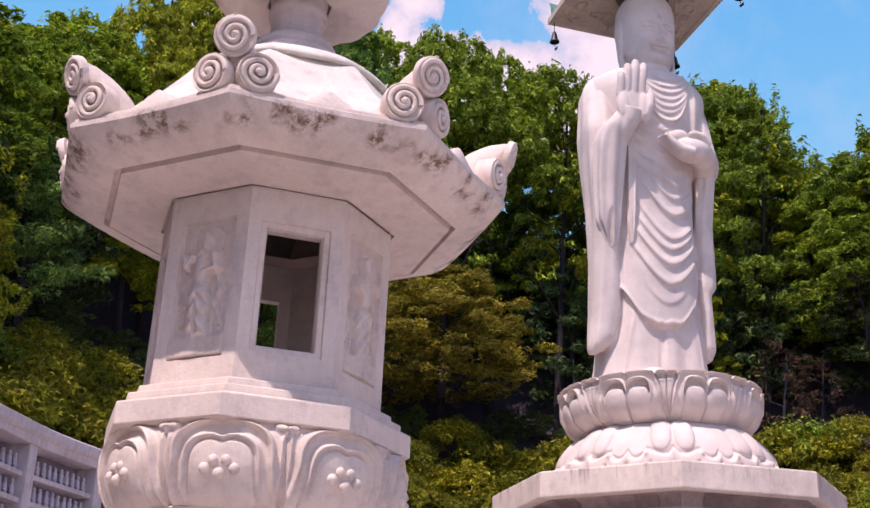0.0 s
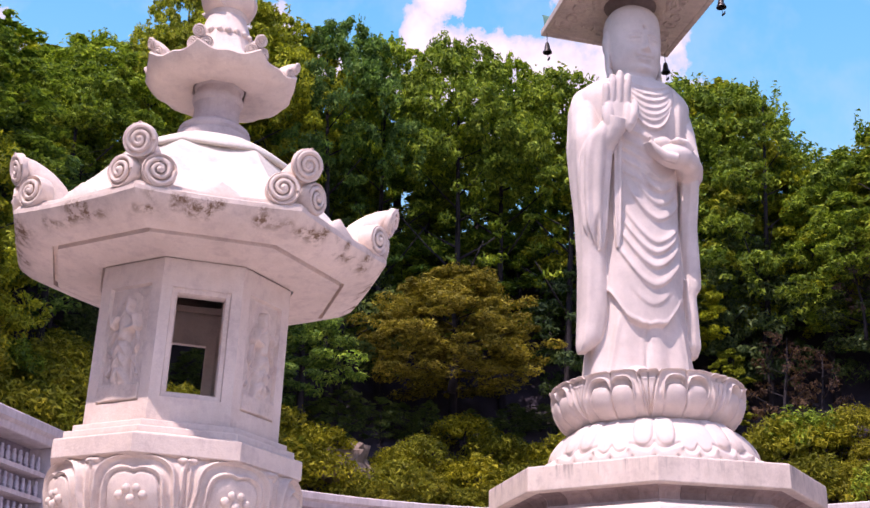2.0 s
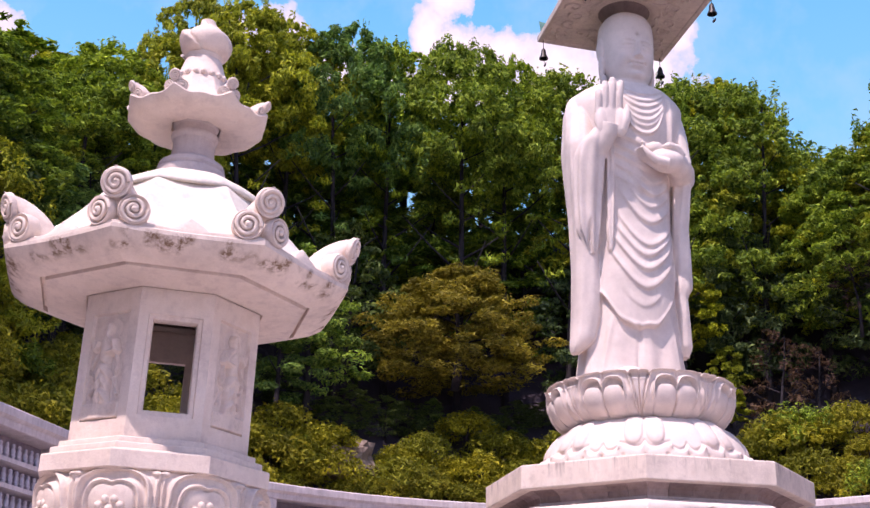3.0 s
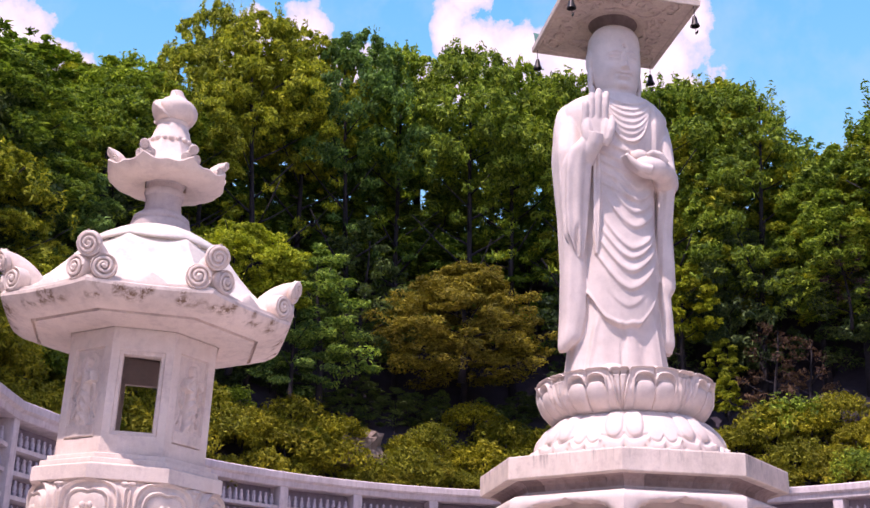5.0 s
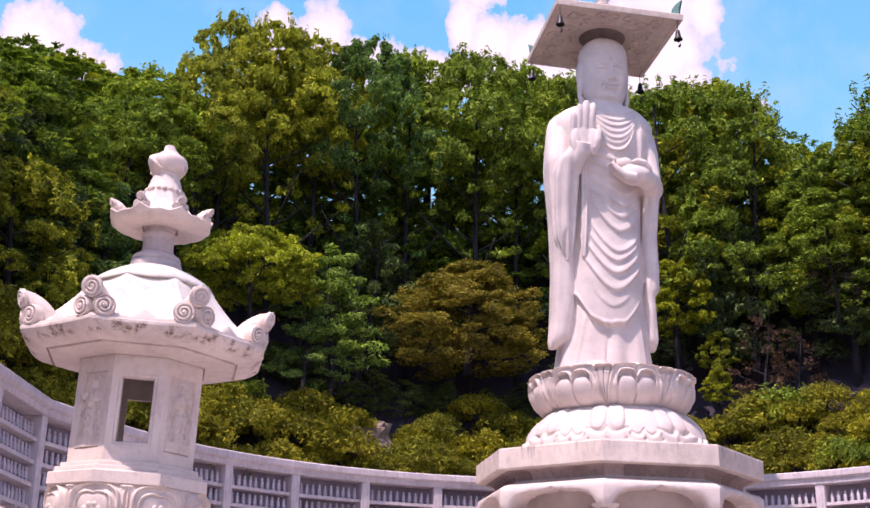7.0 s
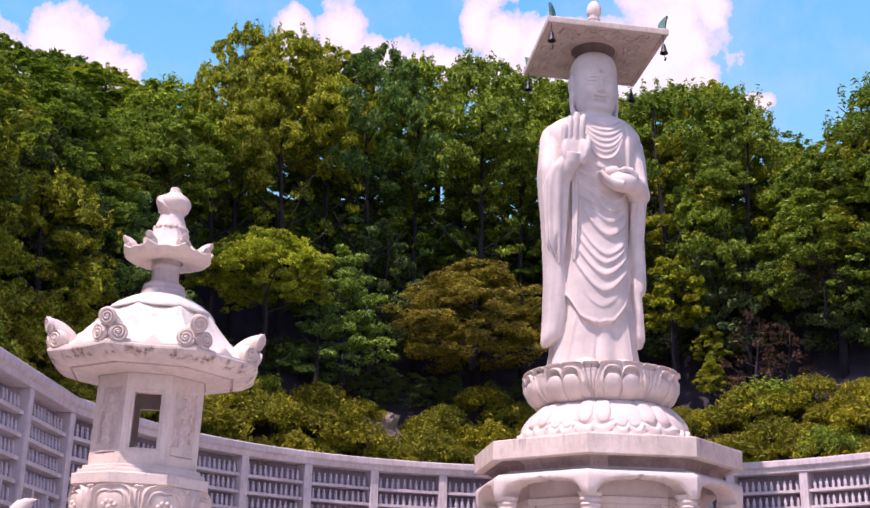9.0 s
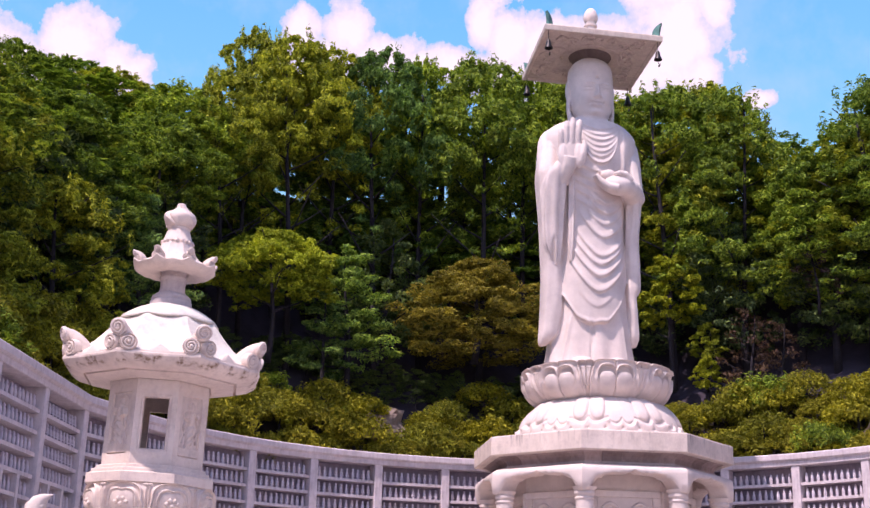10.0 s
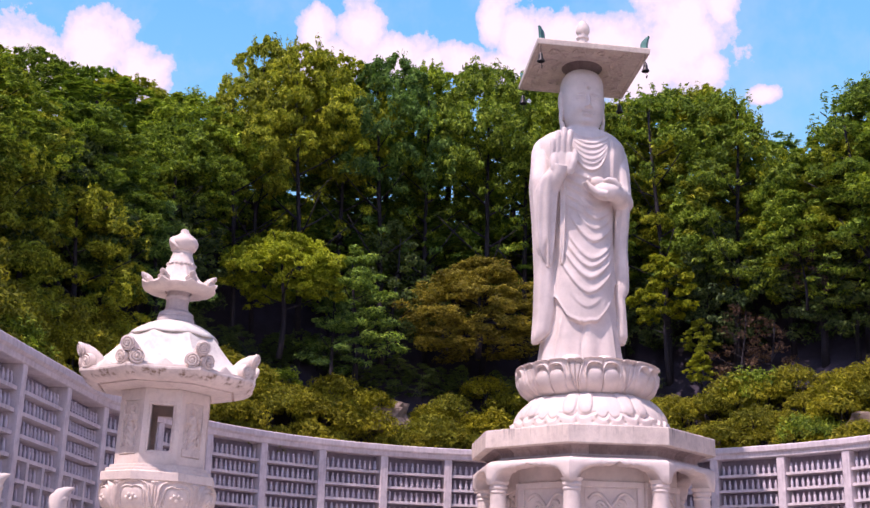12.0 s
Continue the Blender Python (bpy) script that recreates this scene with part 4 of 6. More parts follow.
    # cuff of the raised arm: a wide hanging mouth with a stepped hem
    def cuff(TH, Z, X):
        return 0.035 * np.sin(7 * TH + 0.4 * Z) * sstep(17.4, 16.6, Z) - 0.16 * gauss(X, -1.52, 0.05) * sstep(15.0, 14.5, Z) * (np.sin(TH) < 0)

    add(loft([(13.90, -1.40, -0.86, 0.06, 0.06), (14.02, -1.42, -0.86, 0.16, 0.12), (14.35, -1.46, -0.86, 0.24, 0.18), (14.6, -1.50, -0.86, 0.34, 0.24), (15.6, -1.50, -0.92, 0.40, 0.34), (16.4, -1.48, -1.02, 0.43, 0.42), (16.9, -1.46, -1.12, 0.43, 0.46),
              (17.25, -1.40, -1.24, 0.40, 0.46), (17.5, -1.28, -1.34, 0.31, 0.38), (17.72, -1.18, -1.42, 0.22, 0.28)], 72, 2.2, cuff))
    add(loft([(14.0, -0.88, -0.98, 0.05, 0.06), (14.6, -0.87, -1.0, 0.11, 0.12), (16, -0.84, -1.04, 0.13, 0.16), (17.0, -0.83, -1.08, 0.13, 0.18), (17.6, -0.86, -1.04, 0.11, 0.16)], 32, 2.0, sleeve_fold))
    add(loft([(11.15, 1.56, -0.15, 0.12, 0.22), (11.4, 1.54, -0.18, 0.24, 0.38), (12.4, 1.50, -0.2, 0.22, 0.42), (12.95, 1.46, -0.22, 0.22, 0.44), (13.15, 1.54, -0.22, 0.32, 0.50), (13.6, 1.56, -0.24, 0.30, 0.50), (15, 1.55, -0.28, 0.28, 0.52), (16.3, 1.60, -0.38, 0.30, 0.62),
              (17.0, 1.60, -0.42, 0.34, 0.72), (18.1, 1.50, -0.28, 0.42, 0.66), (18.8, 1.45, -0.12, 0.43, 0.58), (19.15, 1.36, -0.06, 0.40, 0.50), (19.40, 1.22, -0.05, 0.32, 0.40), (19.52, 1.1, -0.05, 0.2, 0.3)], 64, 2.3, sleeve_fold))
    bm = bmesh.new()
    # raised arm: forearm, wrist, broad palm, close-set fingers and the thumb folded in
    tube(bm, [(-1.54, -0.7, 16.45), (-1.38, -1.15, 16.88), (-1.20, -1.42, 17.22), (-1.08, -1.55, 17.46), (-1.04, -1.60, 17.75)], [0.36, 0.34, 0.31, 0.30, 0.31], 20)
    ball(bm, (-1.00, -1.60, 17.92), (0.47, 0.17, 0.62), 26)
    ball(bm, (-0.68, -1.70, 17.82), (0.20, 0.17, 0.48), 18)
    ball(bm, (-1.28, -1.66, 17.84), (0.18, 0.14, 0.48), 18)
    for x, x1, z1, r in [(-0.71, -0.64, 19.25, 0.128), (-0.94, -0.89, 19.32, 0.130), (-1.15, -1.13, 19.16, 0.122), (-1.34, -1.35, 18.86, 0.112)]:
        ln = z1 - 18.15
        tube(bm, [(x, -1.60, 18.15), (x, -1.68, 18.15 + ln * 0.45), ((x + x1) / 2, -1.71, 18.15 + ln * 0.75), (x1, -1.70, 18.15 + ln * 0.93), (x1, -1.67, z1)], [r * 1.05, r * 1.04, r, r * 0.82, r * 0.35], 16)
    tube(bm, [(-0.66, -1.72, 17.55), (-0.56, -1.80, 17.86), (-0.50, -1.80, 18.14), (-0.50, -1.76, 18.40)], [0.15, 0.14, 0.115, 0.05], 14)
    # the other arm: forearm before the waist, hand cupped round a small bowl
    tube(bm, [(1.62, -0.55, 16.70), (1.48, -0.95, 16.74), (1.25, -1.30, 16.80), (1.0, -1.46, 16.84)], [0.44, 0.40, 0.36, 0.34], 20)
    ball(bm, (0.80, -1.50, 16.82), (0.58, 0.36, 0.36), 26)
    for y, dz in [(-1.78, -0.05), (-1.66, 0.0), (-1.53, 0.03), (-1.40, 0.05)]:
        tube(bm, [(0.72, y, 16.66 + dz), (0.38, y, 16.72 + dz), (0.12, y + 0.02, 16.92 + dz), (-0.06, y + 0.04, 17.16 + dz)], [0.15, 0.14, 0.11, 0.05], 14)
    tube(bm, [(1.22, -1.60, 16.98), (1.02, -1.72, 17.20), (0.78, -1.74, 17.24), (0.62, -1.68, 17.20)], [0.17, 0.12, 0.10, 0.05], 14)
    ball(bm, (0.48, -1.38, 17.22), (0.29, 0.27, 0.24), 22)
    tube(bm, [(0.06, -1.52, 17.05), (0.06, -1.52, 17.30)], [0.04, 0.045], 10)
    ball(bm, (0.06, -1.52, 17.34), (0.065, 0.065, 0.065), 10)
    # toes under the hem
    for s in (-1, 1):
        ball(bm, (0.60 * s - 0.02, -1.34, 10.14), (0.46, 0.50, 0.31), 22)
    tube(bm, [(0.10, -1.17, 10.46), (0.22, -1.18, 10.40), (0.36, -1.17, 10.42)], [0.03, 0.05, 0.03], 8)
    # neck with rings, long ears
    tube(bm, [(0.05, -0.26, 19.1), (0.08, -0.32, 19.5), (0.10, -0.36, 19.9), (0.10, -0.42, 20.4)], [0.76, 0.69, 0.66, 0.66], 40)
    for s in (-1, 1):
        c0 = 0.10
        ball(bm, (c0 + 0.87 * s, -0.34 + 0.1 * s, 20.95), (0.10, 0.22, 0.42), 16)
        ball(bm, (c0 + 0.87 * s, -0.40 + 0.1 * s, 20.30), (0.085, 0.14, 0.52), 16)
        ball(bm, (c0 + 0.82 * s, -0.42 + 0.1 * s, 19.82), (0.10, 0.14, 0.24), 14)
    add_bm(bm)
    # head: a broad dome, with brows, lowered lids, nose, lips and chin
    th = np.linspace(0, 2 * np.pi, 220, endpoint=False)
    zz = np.concatenate([np.linspace(19.60, 19.9, 22), np.linspace(19.92, 22.1, 140), np.linspace(22.12, 22.36, 16)])
    TH, Z = np.meshgrid(th, zz)
    wide = np.interp(Z, [19.60, 19.66, 19.76, 19.92, 20.2, 20.6, 21.0, 21.35, 21.62, 21.86, 22.05, 22.22, 22.36], [0.02, 0.38, 0.58, 0.685, 0.775, 0.83, 0.855, 0.86, 0.85, 0.81, 0.70, 0.48, 0.05])
    k = np.hanning(11)
    k /= k.sum()
    w1 = np.convolve(np.pad(wide[:, 0], 5, mode="edge"), k, mode="valid")
    w1[0] = 0.02
    wide = np.broadcast_to(w1[:, None], Z.shape)
    X = wide * np.sign(np.cos(TH)) * np.abs(np.cos(TH)) ** 0.9
    Y = wide * 0.98 * np.sign(np.sin(TH)) * np.abs(np.sin(TH)) ** 0.9
    fr = sstep(0.0, 0.35, -np.sin(TH))
    ax = np.abs(X)
    Q = Z - 20.68
    d = np.zeros_like(X)
    d += sstep(0.40, 0.26, Q) * sstep(-0.34, -0.20, Q) * gauss(X, 0, 0.060 + 0.045 * sstep(0.0, -0.22, Q)) * (0.05 + 0.075 * sstep(0.36, -0.2, Q))
    d += 0.04 * gauss(Q, -0.22, 0.05) * gauss(ax, 0.12, 0.045)
    d += 0.035 * gauss(Q, 0.34 - 0.75 * (ax - 0.28) ** 2, 0.045) * sstep(0.04, 0.14, ax) * sstep(0.68, 0.5, ax)
    d -= 0.05 * gauss(Q, 0.25, 0.05) * gauss(ax, 0.30, 0.20)
    d += 0.02 * gauss(Q, 0.22, 0.08) * gauss(ax, 0.34, 0.17)
    lid = 0.13 + 0.35 * (ax - 0.34) ** 2
    d += (0.045 * gauss(Q, lid + 0.06, 0.07) - 0.055 * gauss(Q, lid, 0.022) + 0.03 * gauss(Q, lid - 0.07, 0.05)) * sstep(0.12, 0.20, ax) * sstep(0.58, 0.48, ax)
    d += 0.05 * gauss(np.hypot((ax - 0.42) / 0.26, (Q + 0.28) / 0.28), 0, 0.7)
    lip = -0.455 + 0.4 * X ** 2
    d += (0.03 * gauss(Q, lip + 0.055, 0.04) - 0.045 * gauss(Q, lip, 0.02) + 0.03 * gauss(Q, lip - 0.075, 0.05)) * sstep(0.28, 0.16, ax)
    d -= 0.05 * gauss(ax, 0.27, 0.05) * gauss(Q, -0.44, 0.06)
    d -= 0.035 * gauss(Q, -0.65, 0.07) * gauss(X, 0, 0.17)
    d += 0.09 * gauss(Q, -0.82, 0.14) * gauss(X, 0, 0.26)
    d -= 0.10 * gauss(np.hypot(X, Q - 0.56), 0, 0.055)
    Y = Y - 1.55 * d * fr
    turn = radians(6)
    X, Y = X * math.cos(turn) - Y * math.sin(turn), X * math.sin(turn) + Y * math.cos(turn)
    X, Y = X + 0.10, Y - 0.40
    o = len(V)
    V.extend(np.stack([X, Y, Z], -1).reshape(-1, 3).tolist())
    n = len(th)
    i, j = np.meshgrid(np.arange(len(zz) - 1), np.arange(n), indexing="ij")
    j2 = (j + 1) % n
    F.extend((o + np.stack([i * n + j, i * n + j2, (i + 1) * n + j2, (i + 1) * n + j], -1).reshape(-1, 4)).tolist())
    F.append([o + q for q in range(n)][::-1])
    F.append([o + (len(zz) - 1) * n + q for q in range(n)])
    me = ob_mesh("standing_statue", V, F, STATUE, True)
    ob = new("standing_statue", me)
    ob.matrix_world = pose(FIG[0], FIG[1], 0, 0, 0, FIG_TURN)
    rm = ob.modifiers.new("carve", "REMESH")
    rm.mode, rm.voxel_size, rm.use_smooth_shade = "VOXEL", 0.026, True
    sm = ob.modifiers.new("wear", "SMOOTH")
    sm.factor, sm.iterations = 0.5, 1
    tagged(ob, "colossal white granite robed standing statue with one palm raised", "statue")


build_statue()

# ---- the square stone canopy on the head ----
HAT = (12.93, 28.95)
HAT_TURN = 2.4


def build_canopy():
    hat = thing("stone_canopy", (HAT[0], HAT[1], 22.34), "square pale granite canopy slab on the statue's head, carved beneath", "canopy", rz=HAT_TURN)
    hat.matrix_world = Matrix.Translation((HAT[0], HAT[1], 22.34)) @ Matrix.Rotation(radians(HAT_TURN), 4, "Z") @ Matrix.Rotation(radians(2.0), 4, "Y") @ Matrix.Rotation(radians(0.4), 4, "X")
    h = 2.22
    bm = bmesh.new()
    rings = []
    for r, z, sq in [(0.50, 0.16, 0), (0.84, 0.16, 0), (0.90, 0.12, 0), (0.96, 0.10, 0), (1.6, 0.10, 0), (h - 0.16, 0.10, 1), (h - 0.13, 0.06, 1), (h - 0.02, 0.02, 1), (h, 0.04, 1), (h + 0.01, 0.22, 1),
                     (h - 0.03, 0.27, 1), (h - 0.25, 0.33, 1), (0.9, 0.52, 1), (0.35, 0.60, 1)]:
        ring = []
        for k in range(64):
            c, q = math.cos(2 * math.pi * k / 64), math.sin(2 * math.pi * k / 64)
            f = r / max(abs(c), abs(q)) if sq else r
            ring.append(bm.verts.new((f * c, f * q, z)))
        rings.append(ring)
    for a, b in zip(rings, rings[1:]):
        for i in range(64):
            bm.faces.new((a[i], a[(i + 1) % 64], b[(i + 1) % 64], b[i]))
    bm.faces.new(rings[0][::-1])
    bm.faces.new(rings[-1])
    part("slab", bm, HATMAT, hat, smooth=28)
    # added collar joining head and slab; its dark colour stands for shade there
    part("crown_shade_collar", lathe([(0.50, -0.30), (0.58, -0.20), (0.64, -0.10), (0.69, 0.0), (0.74, 0.08), (0.80, 0.14), (0.83, 0.17)], 48, cap=False), SOCKET, hat, "added dark collar painting the shade between crown and canopy", smooth=40)
    # carving under the slab: clouds and scrolls in low relief
    rnd = random.Random(5)
    bm = bmesh.new()
    for k in range(4):
        q = Matrix.Rotation(radians(90 * k), 4, "Z")
        for i in range(7):
            x0, y0 = -1.5 + 0.5 * i + rnd.uniform(-0.1, 0.1), -1.55 + rnd.uniform(-0.2, 0.25)
            a0, hand = rnd.uniform(0, 6.3), rnd.choice((-1, 1))
            pts = [q @ Vector((x0 + (0.05 + 0.020 * j) * math.cos(a0 + hand * j * 0.55), y0 + (0.05 + 0.020 * j) * math.sin(a0 + hand * j * 0.55), 0.10)) for j in range(13)]
            tube(bm, pts, [0.05] * 13, 6)
        for i in range(3):
            x0, y0 = rnd.uniform(-1.0, 1.0), -1.1 + rnd.uniform(-0.1, 0.1)
            pts = [q @ Vector((x0 + 0.11 * j, y0 + 0.08 * math.sin(j * 0.9 + i), 0.10)) for j in range(8)]
            tube(bm, pts, [0.03, 0.06, 0.07, 0.07, 0.07, 0.06, 0.04, 0.03], 6)
    tagged(part("underside_carving", bm, HATMAT, hat, "low-relief cloud scrolls", smooth=60), kind="stuff")
    part("finial", lathe([(0.42, 0.56), (0.42, 0.80), (0.24, 0.90), (0.20, 1.45), (0.26, 1.50), (0.26, 1.56), (0.19, 1.60), (0.19, 1.68), (0.25, 1.74), (0.29, 1.86), (0.27, 2.02), (0.21, 2.16), (0.13, 2.27), (0.0, 2.33)], 28, cap=False), STATUE, hat, "rounded stone bud", smooth=40)
    om = None
    for k in range(4):
        bm = bmesh.new()
        # a flat curling flame of green bronze, 4 cm thick
        out = []
        for j in range(11):
            f = j / 10
            out.append((0.30 + 0.10 * f ** 2, 0.62 * f))
        for j in range(11):
            f = 1 - j / 10
            out.append((0.40 * f ** 4 - 0.02 * math.sin(f * 3.1), 0.62 * f - 0.01))
        fa = [bm.verts.new((x, -0.06, z)) for x, z in out]
        fb = [bm.verts.new((x, 0.06, z)) for x, z in out]
        bm.faces.new(fa)
        bm.faces.new(fb[::-1])
        for i in range(len(out)):
            bm.faces.new((fa[i], fb[i], fb[(i + 1) % len(out)], fa[(i + 1) % len(out)]))
        m = Matrix.Rotation(radians(45 + 90 * k), 4, "Z") @ Matrix.Translation((2.74, 0, 0.25)) @ Matrix.Scale(0.88, 4)
        if om is None:
            om = part("corner_flame", bm, PATINA, hat, "green bronze corner ornament", m=m).data
        else:
            bm.free()
            part("corner_flame", om, PATINA, hat, "green bronze corner ornament", m=m)
    bpy.context.view_layer.update()
    # wind bells under the corners
    first = None
    for k in range(4):
        at = hat.matrix_world @ (Matrix.Rotation(radians(45 + 90 * k), 4, "Z") @ Vector((2.92, 0, 0.04)))
        if first is None:
            first = thing("wind_bell", at, "small dark bronze wind bell hung under the stone canopy", "bell", "bells under the canopy")
            part("chain", tube(bmesh.new(), [(0, 0, 0.02), (0, 0, -0.36)], [0.012, 0.012], 6), BRONZE, first)
            part("bell", lathe([(0.02, -0.32), (0.06, -0.36), (0.085, -0.46), (0.10, -0.58), (0.15, -0.68), (0.155, -0.71), (0.12, -0.71), (0.03, -0.4)], 18, cap=False), BRONZE, first, smooth=40)
            part("clapper_rod", tube(bmesh.new(), [(0, 0, -0.4), (0.02, 0, -0.88)], [0.01, 0.01], 6), BRONZE, first)
            bm = bmesh.new()
            ball(bm, (0.03, 0, -0.95), (0.025, 0.09, 0.05), 10, Matrix.Rotation(radians(25), 4, "X"))
            box(bm, 0.02, 0.04, -0.16, -0.07, -1.01, -0.93)
            part("fish", bm, BRONZE, first)
            first.matrix_world = Matrix.Translation(at)
        else:
            copy_thing(first, Matrix.Translation(at))


build_canopy()

# ---- the curved wall of niches ----
STEP = 11.05
SHELF_TOP = [7.10 - 0.625 * i for i in range(10)]


def arc_node(k):
    a = radians(100 + STEP * k)
    return Vector((WALL_C.x + WALL_R * math.cos(a), WALL_C.y + WALL_R * math.sin(a)))


def build_wall():
    left = [Vector((-4.2 - 0.105 * 3.75 * i, 26.45 - 3.73 * i)) for i in range(6)]
    right_end = arc_node(-8)
    right = [right_end + Vector((0.10 * 3.7 * i, -3.7 * i)) for i in range(1, 5)]
    nodes = right[::-1] + [arc_node(k) for k in range(-8, 6)] + left
    wall = thing("wall_north", (0, 0, 0), "tall curved pale granite wall of open niches with rows of small figurines", "wall", kind="structure")

    def inward(i):
        a, b = nodes[max(i - 1, 0)], nodes[min(i + 1, len(nodes) - 1)]
        d = (b - a).normalized()
        return Vector((-d.y, d.x))       # nodes run anticlockwise, so the plaza lies to the left

    pm = None
    for i, p in enumerate(nodes):
        n = inward(i)
        rz = math.degrees(math.atan2(n.y, n.x))
        if pm is None:
            bm = bmesh.new()
            box(bm, -0.75, 0.02, -0.17, 0.17, 0.0, 7.76)
            pm = part("pillar", bevel(bm, 0.015), WALLMAT, wall, m=pose(p.x, p.y, 0, 0, 0, rz)).data
        else:
            part("pillar", pm, WALLMAT, wall, m=pose(p.x, p.y, 0, 0, 0, rz))
    bays = []
    for i in range(len(nodes) - 1):
        a, b = nodes[i], nodes[i + 1]
        d = b - a
        ln = d.length
        mid = (a + b) / 2
        n = Vector((-d.y, d.x)).normalized()
        m = Matrix.Translation((mid.x, mid.y, 0)) @ Matrix.Rotation(math.atan2(d.y, d.x), 4, "Z")   # x along the bay, y to the plaza
        bays.append((m, ln, i))
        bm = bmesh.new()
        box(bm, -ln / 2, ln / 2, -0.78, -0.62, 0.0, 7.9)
        # back of the niche, its shade painted into the stone colour
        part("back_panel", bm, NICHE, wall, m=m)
        # cornice: three straight pieces on the curve
        bm = bmesh.new()
        pa, pb = inward(i), inward(i + 1)
        prof = [(-0.80, 7.75), (0.05, 7.75), (0.07, 7.78), (0.07, 7.93), (0.14, 7.97), (0.17, 8.01), (0.17, 8.20), (0.13, 8.24), (-0.80, 8.26)]
        rows = []
        arc = 4 <= i < 4 + 13
        for s in range(7):
            f = s / 6
            if arc:
                a0, a1 = math.atan2(a.y - WALL_C.y, a.x - WALL_C.x), math.atan2(b.y - WALL_C.y, b.x - WALL_C.x)
                aa = a0 + (a1 - a0) * f
                c = WALL_C + Vector((math.cos(aa), math.sin(aa))) * WALL_R
                q = Vector((-math.cos(aa), -math.sin(aa)))
            else:
                c = a.lerp(b, f)
                q = pa.lerp(pb, f).normalized()
            rows.append([bm.verts.new((c.x + q.x * o, c.y + q.y * o, z)) for o, z in prof])
        for u, v in zip(rows, rows[1:]):
            for k in range(len(prof)):
                bm.faces.new((u[k], u[(k + 1) % len(prof)], v[(k + 1) % len(prof)], v[k]))
        bm.faces.new(rows[0])
        bm.faces.new(rows[-1][::-1])
        part("cornice", bm, WALLMAT, wall, smooth=25)
        shelf_me = None
        for z in SHELF_TOP:
            if shelf_me is None:
                bm = bmesh.new()
                box(bm, -ln / 2 + 0.15, ln / 2 - 0.15, -0.64, -0.10, -0.11, 0)
                shelf_me = part("shelf", bm, WALLMAT, wall, m=m @ Matrix.Translation((0, 0, z))).data
            else:
                part("shelf", shelf_me, WALLMAT, wall, m=m @ Matrix.Translation((0, 0, z)))
        bm = bmesh.new()
        box(bm, -ln / 2 + 0.15, ln / 2 - 0.15, -0.64, -0.06, 0.0, 1.35)
        part("plinth", bm, WALLMAT, wall, m=m)
        if i >= len(nodes) - 6:
            for x in (-ln / 6, ln / 6):
                bm = bmesh.new()
                box(bm, x - 0.09, x + 0.09, -0.62, -0.08, 1.36, SHELF_TOP[3] - 0.112)
                part("divider", bm, WALLMAT, wall, m=m)
    # figurines: the bays in the middle and to the west stand singly, the rest as one mass
    bm = bmesh.new()
    lathe([(0.064, 0.0), (0.068, 0.035), (0.058, 0.05), (0.072, 0.09), (0.064, 0.14), (0.068, 0.20), (0.060, 0.25), (0.038, 0.275), (0.049, 0.31), (0.048, 0.35), (0.028, 0.39), (0.0, 0.40)], 8, bm=bm, cap=False)
    for s in (-1, 1):
        ball(bm, (0.05 * s, 0.02, 0.10), (0.04, 0.05, 0.035), 5)
    fig = None
    single = 0
    rnd = random.Random(3)
    rest = []
    for m, ln, i in bays:
        count = 10 if ln < 3.2 else 11
        for r, z in enumerate(SHELF_TOP[:7]):
            for k in range(count):
                x = -ln / 2 + 0.34 + (ln - 0.68) * k / (count - 1)
                if i >= len(nodes) - 6 and r > 3 and min(abs(x - ln / 6), abs(x + ln / 6)) < 0.16:
                    continue
                mm = m @ Matrix.Translation((x + rnd.uniform(-0.012, 0.012), -0.24 + rnd.uniform(-0.01, 0.01), z)) @ Matrix.Rotation(rnd.uniform(-0.15, 0.15), 4, "Z") @ Matrix.Diagonal((1.0, 0.95, rnd.uniform(0.98, 1.08), 1))
                if r < 3 and 9 <= i < len(nodes) - 2 and single < 300:
                    single += 1
                    if fig is None:
                        me = bpy.data.meshes.new("stone_figurine")
                        bm.to_mesh(me)
                        me.materials.append(FIGMAT)
                        me.shade_smooth()
                        fig = me
                        base = ([v.co.copy() for v in bm.verts], [[v.index for v in f.verts] for f in bm.faces])
                    o = new("stone_figurine", fig)
                    o.matrix_world = mm
                    tagged(o, "small pale stone seated figurine on a niche shelf", "figurine", "figurines in the wall niches")
                else:
                    rest.append(mm)
    bm.free()
    bm = lathe([(0.068, 0.0), (0.06, 0.06), (0.070, 0.12), (0.060, 0.24), (0.038, 0.275), (0.049, 0.33), (0.0, 0.40)], 7, cap=False)
    bm.verts.index_update()
    base = ([v.co.copy() for v in bm.verts], [[v.index for v in f.verts] for f in bm.faces])
    V, F = [], []
    bv = np.array([tuple(v) + (1,) for v in base[0]])
    for mm in rest:
        o = len(V)
        V.extend((bv @ np.array(mm).T)[:, :3].tolist())
        F.extend([[o + q for q in f] for f in base[1]])
    bm.free()
    o = new("figurine_rows", ob_mesh("figurine_rows", V, F, FIGMAT, True))
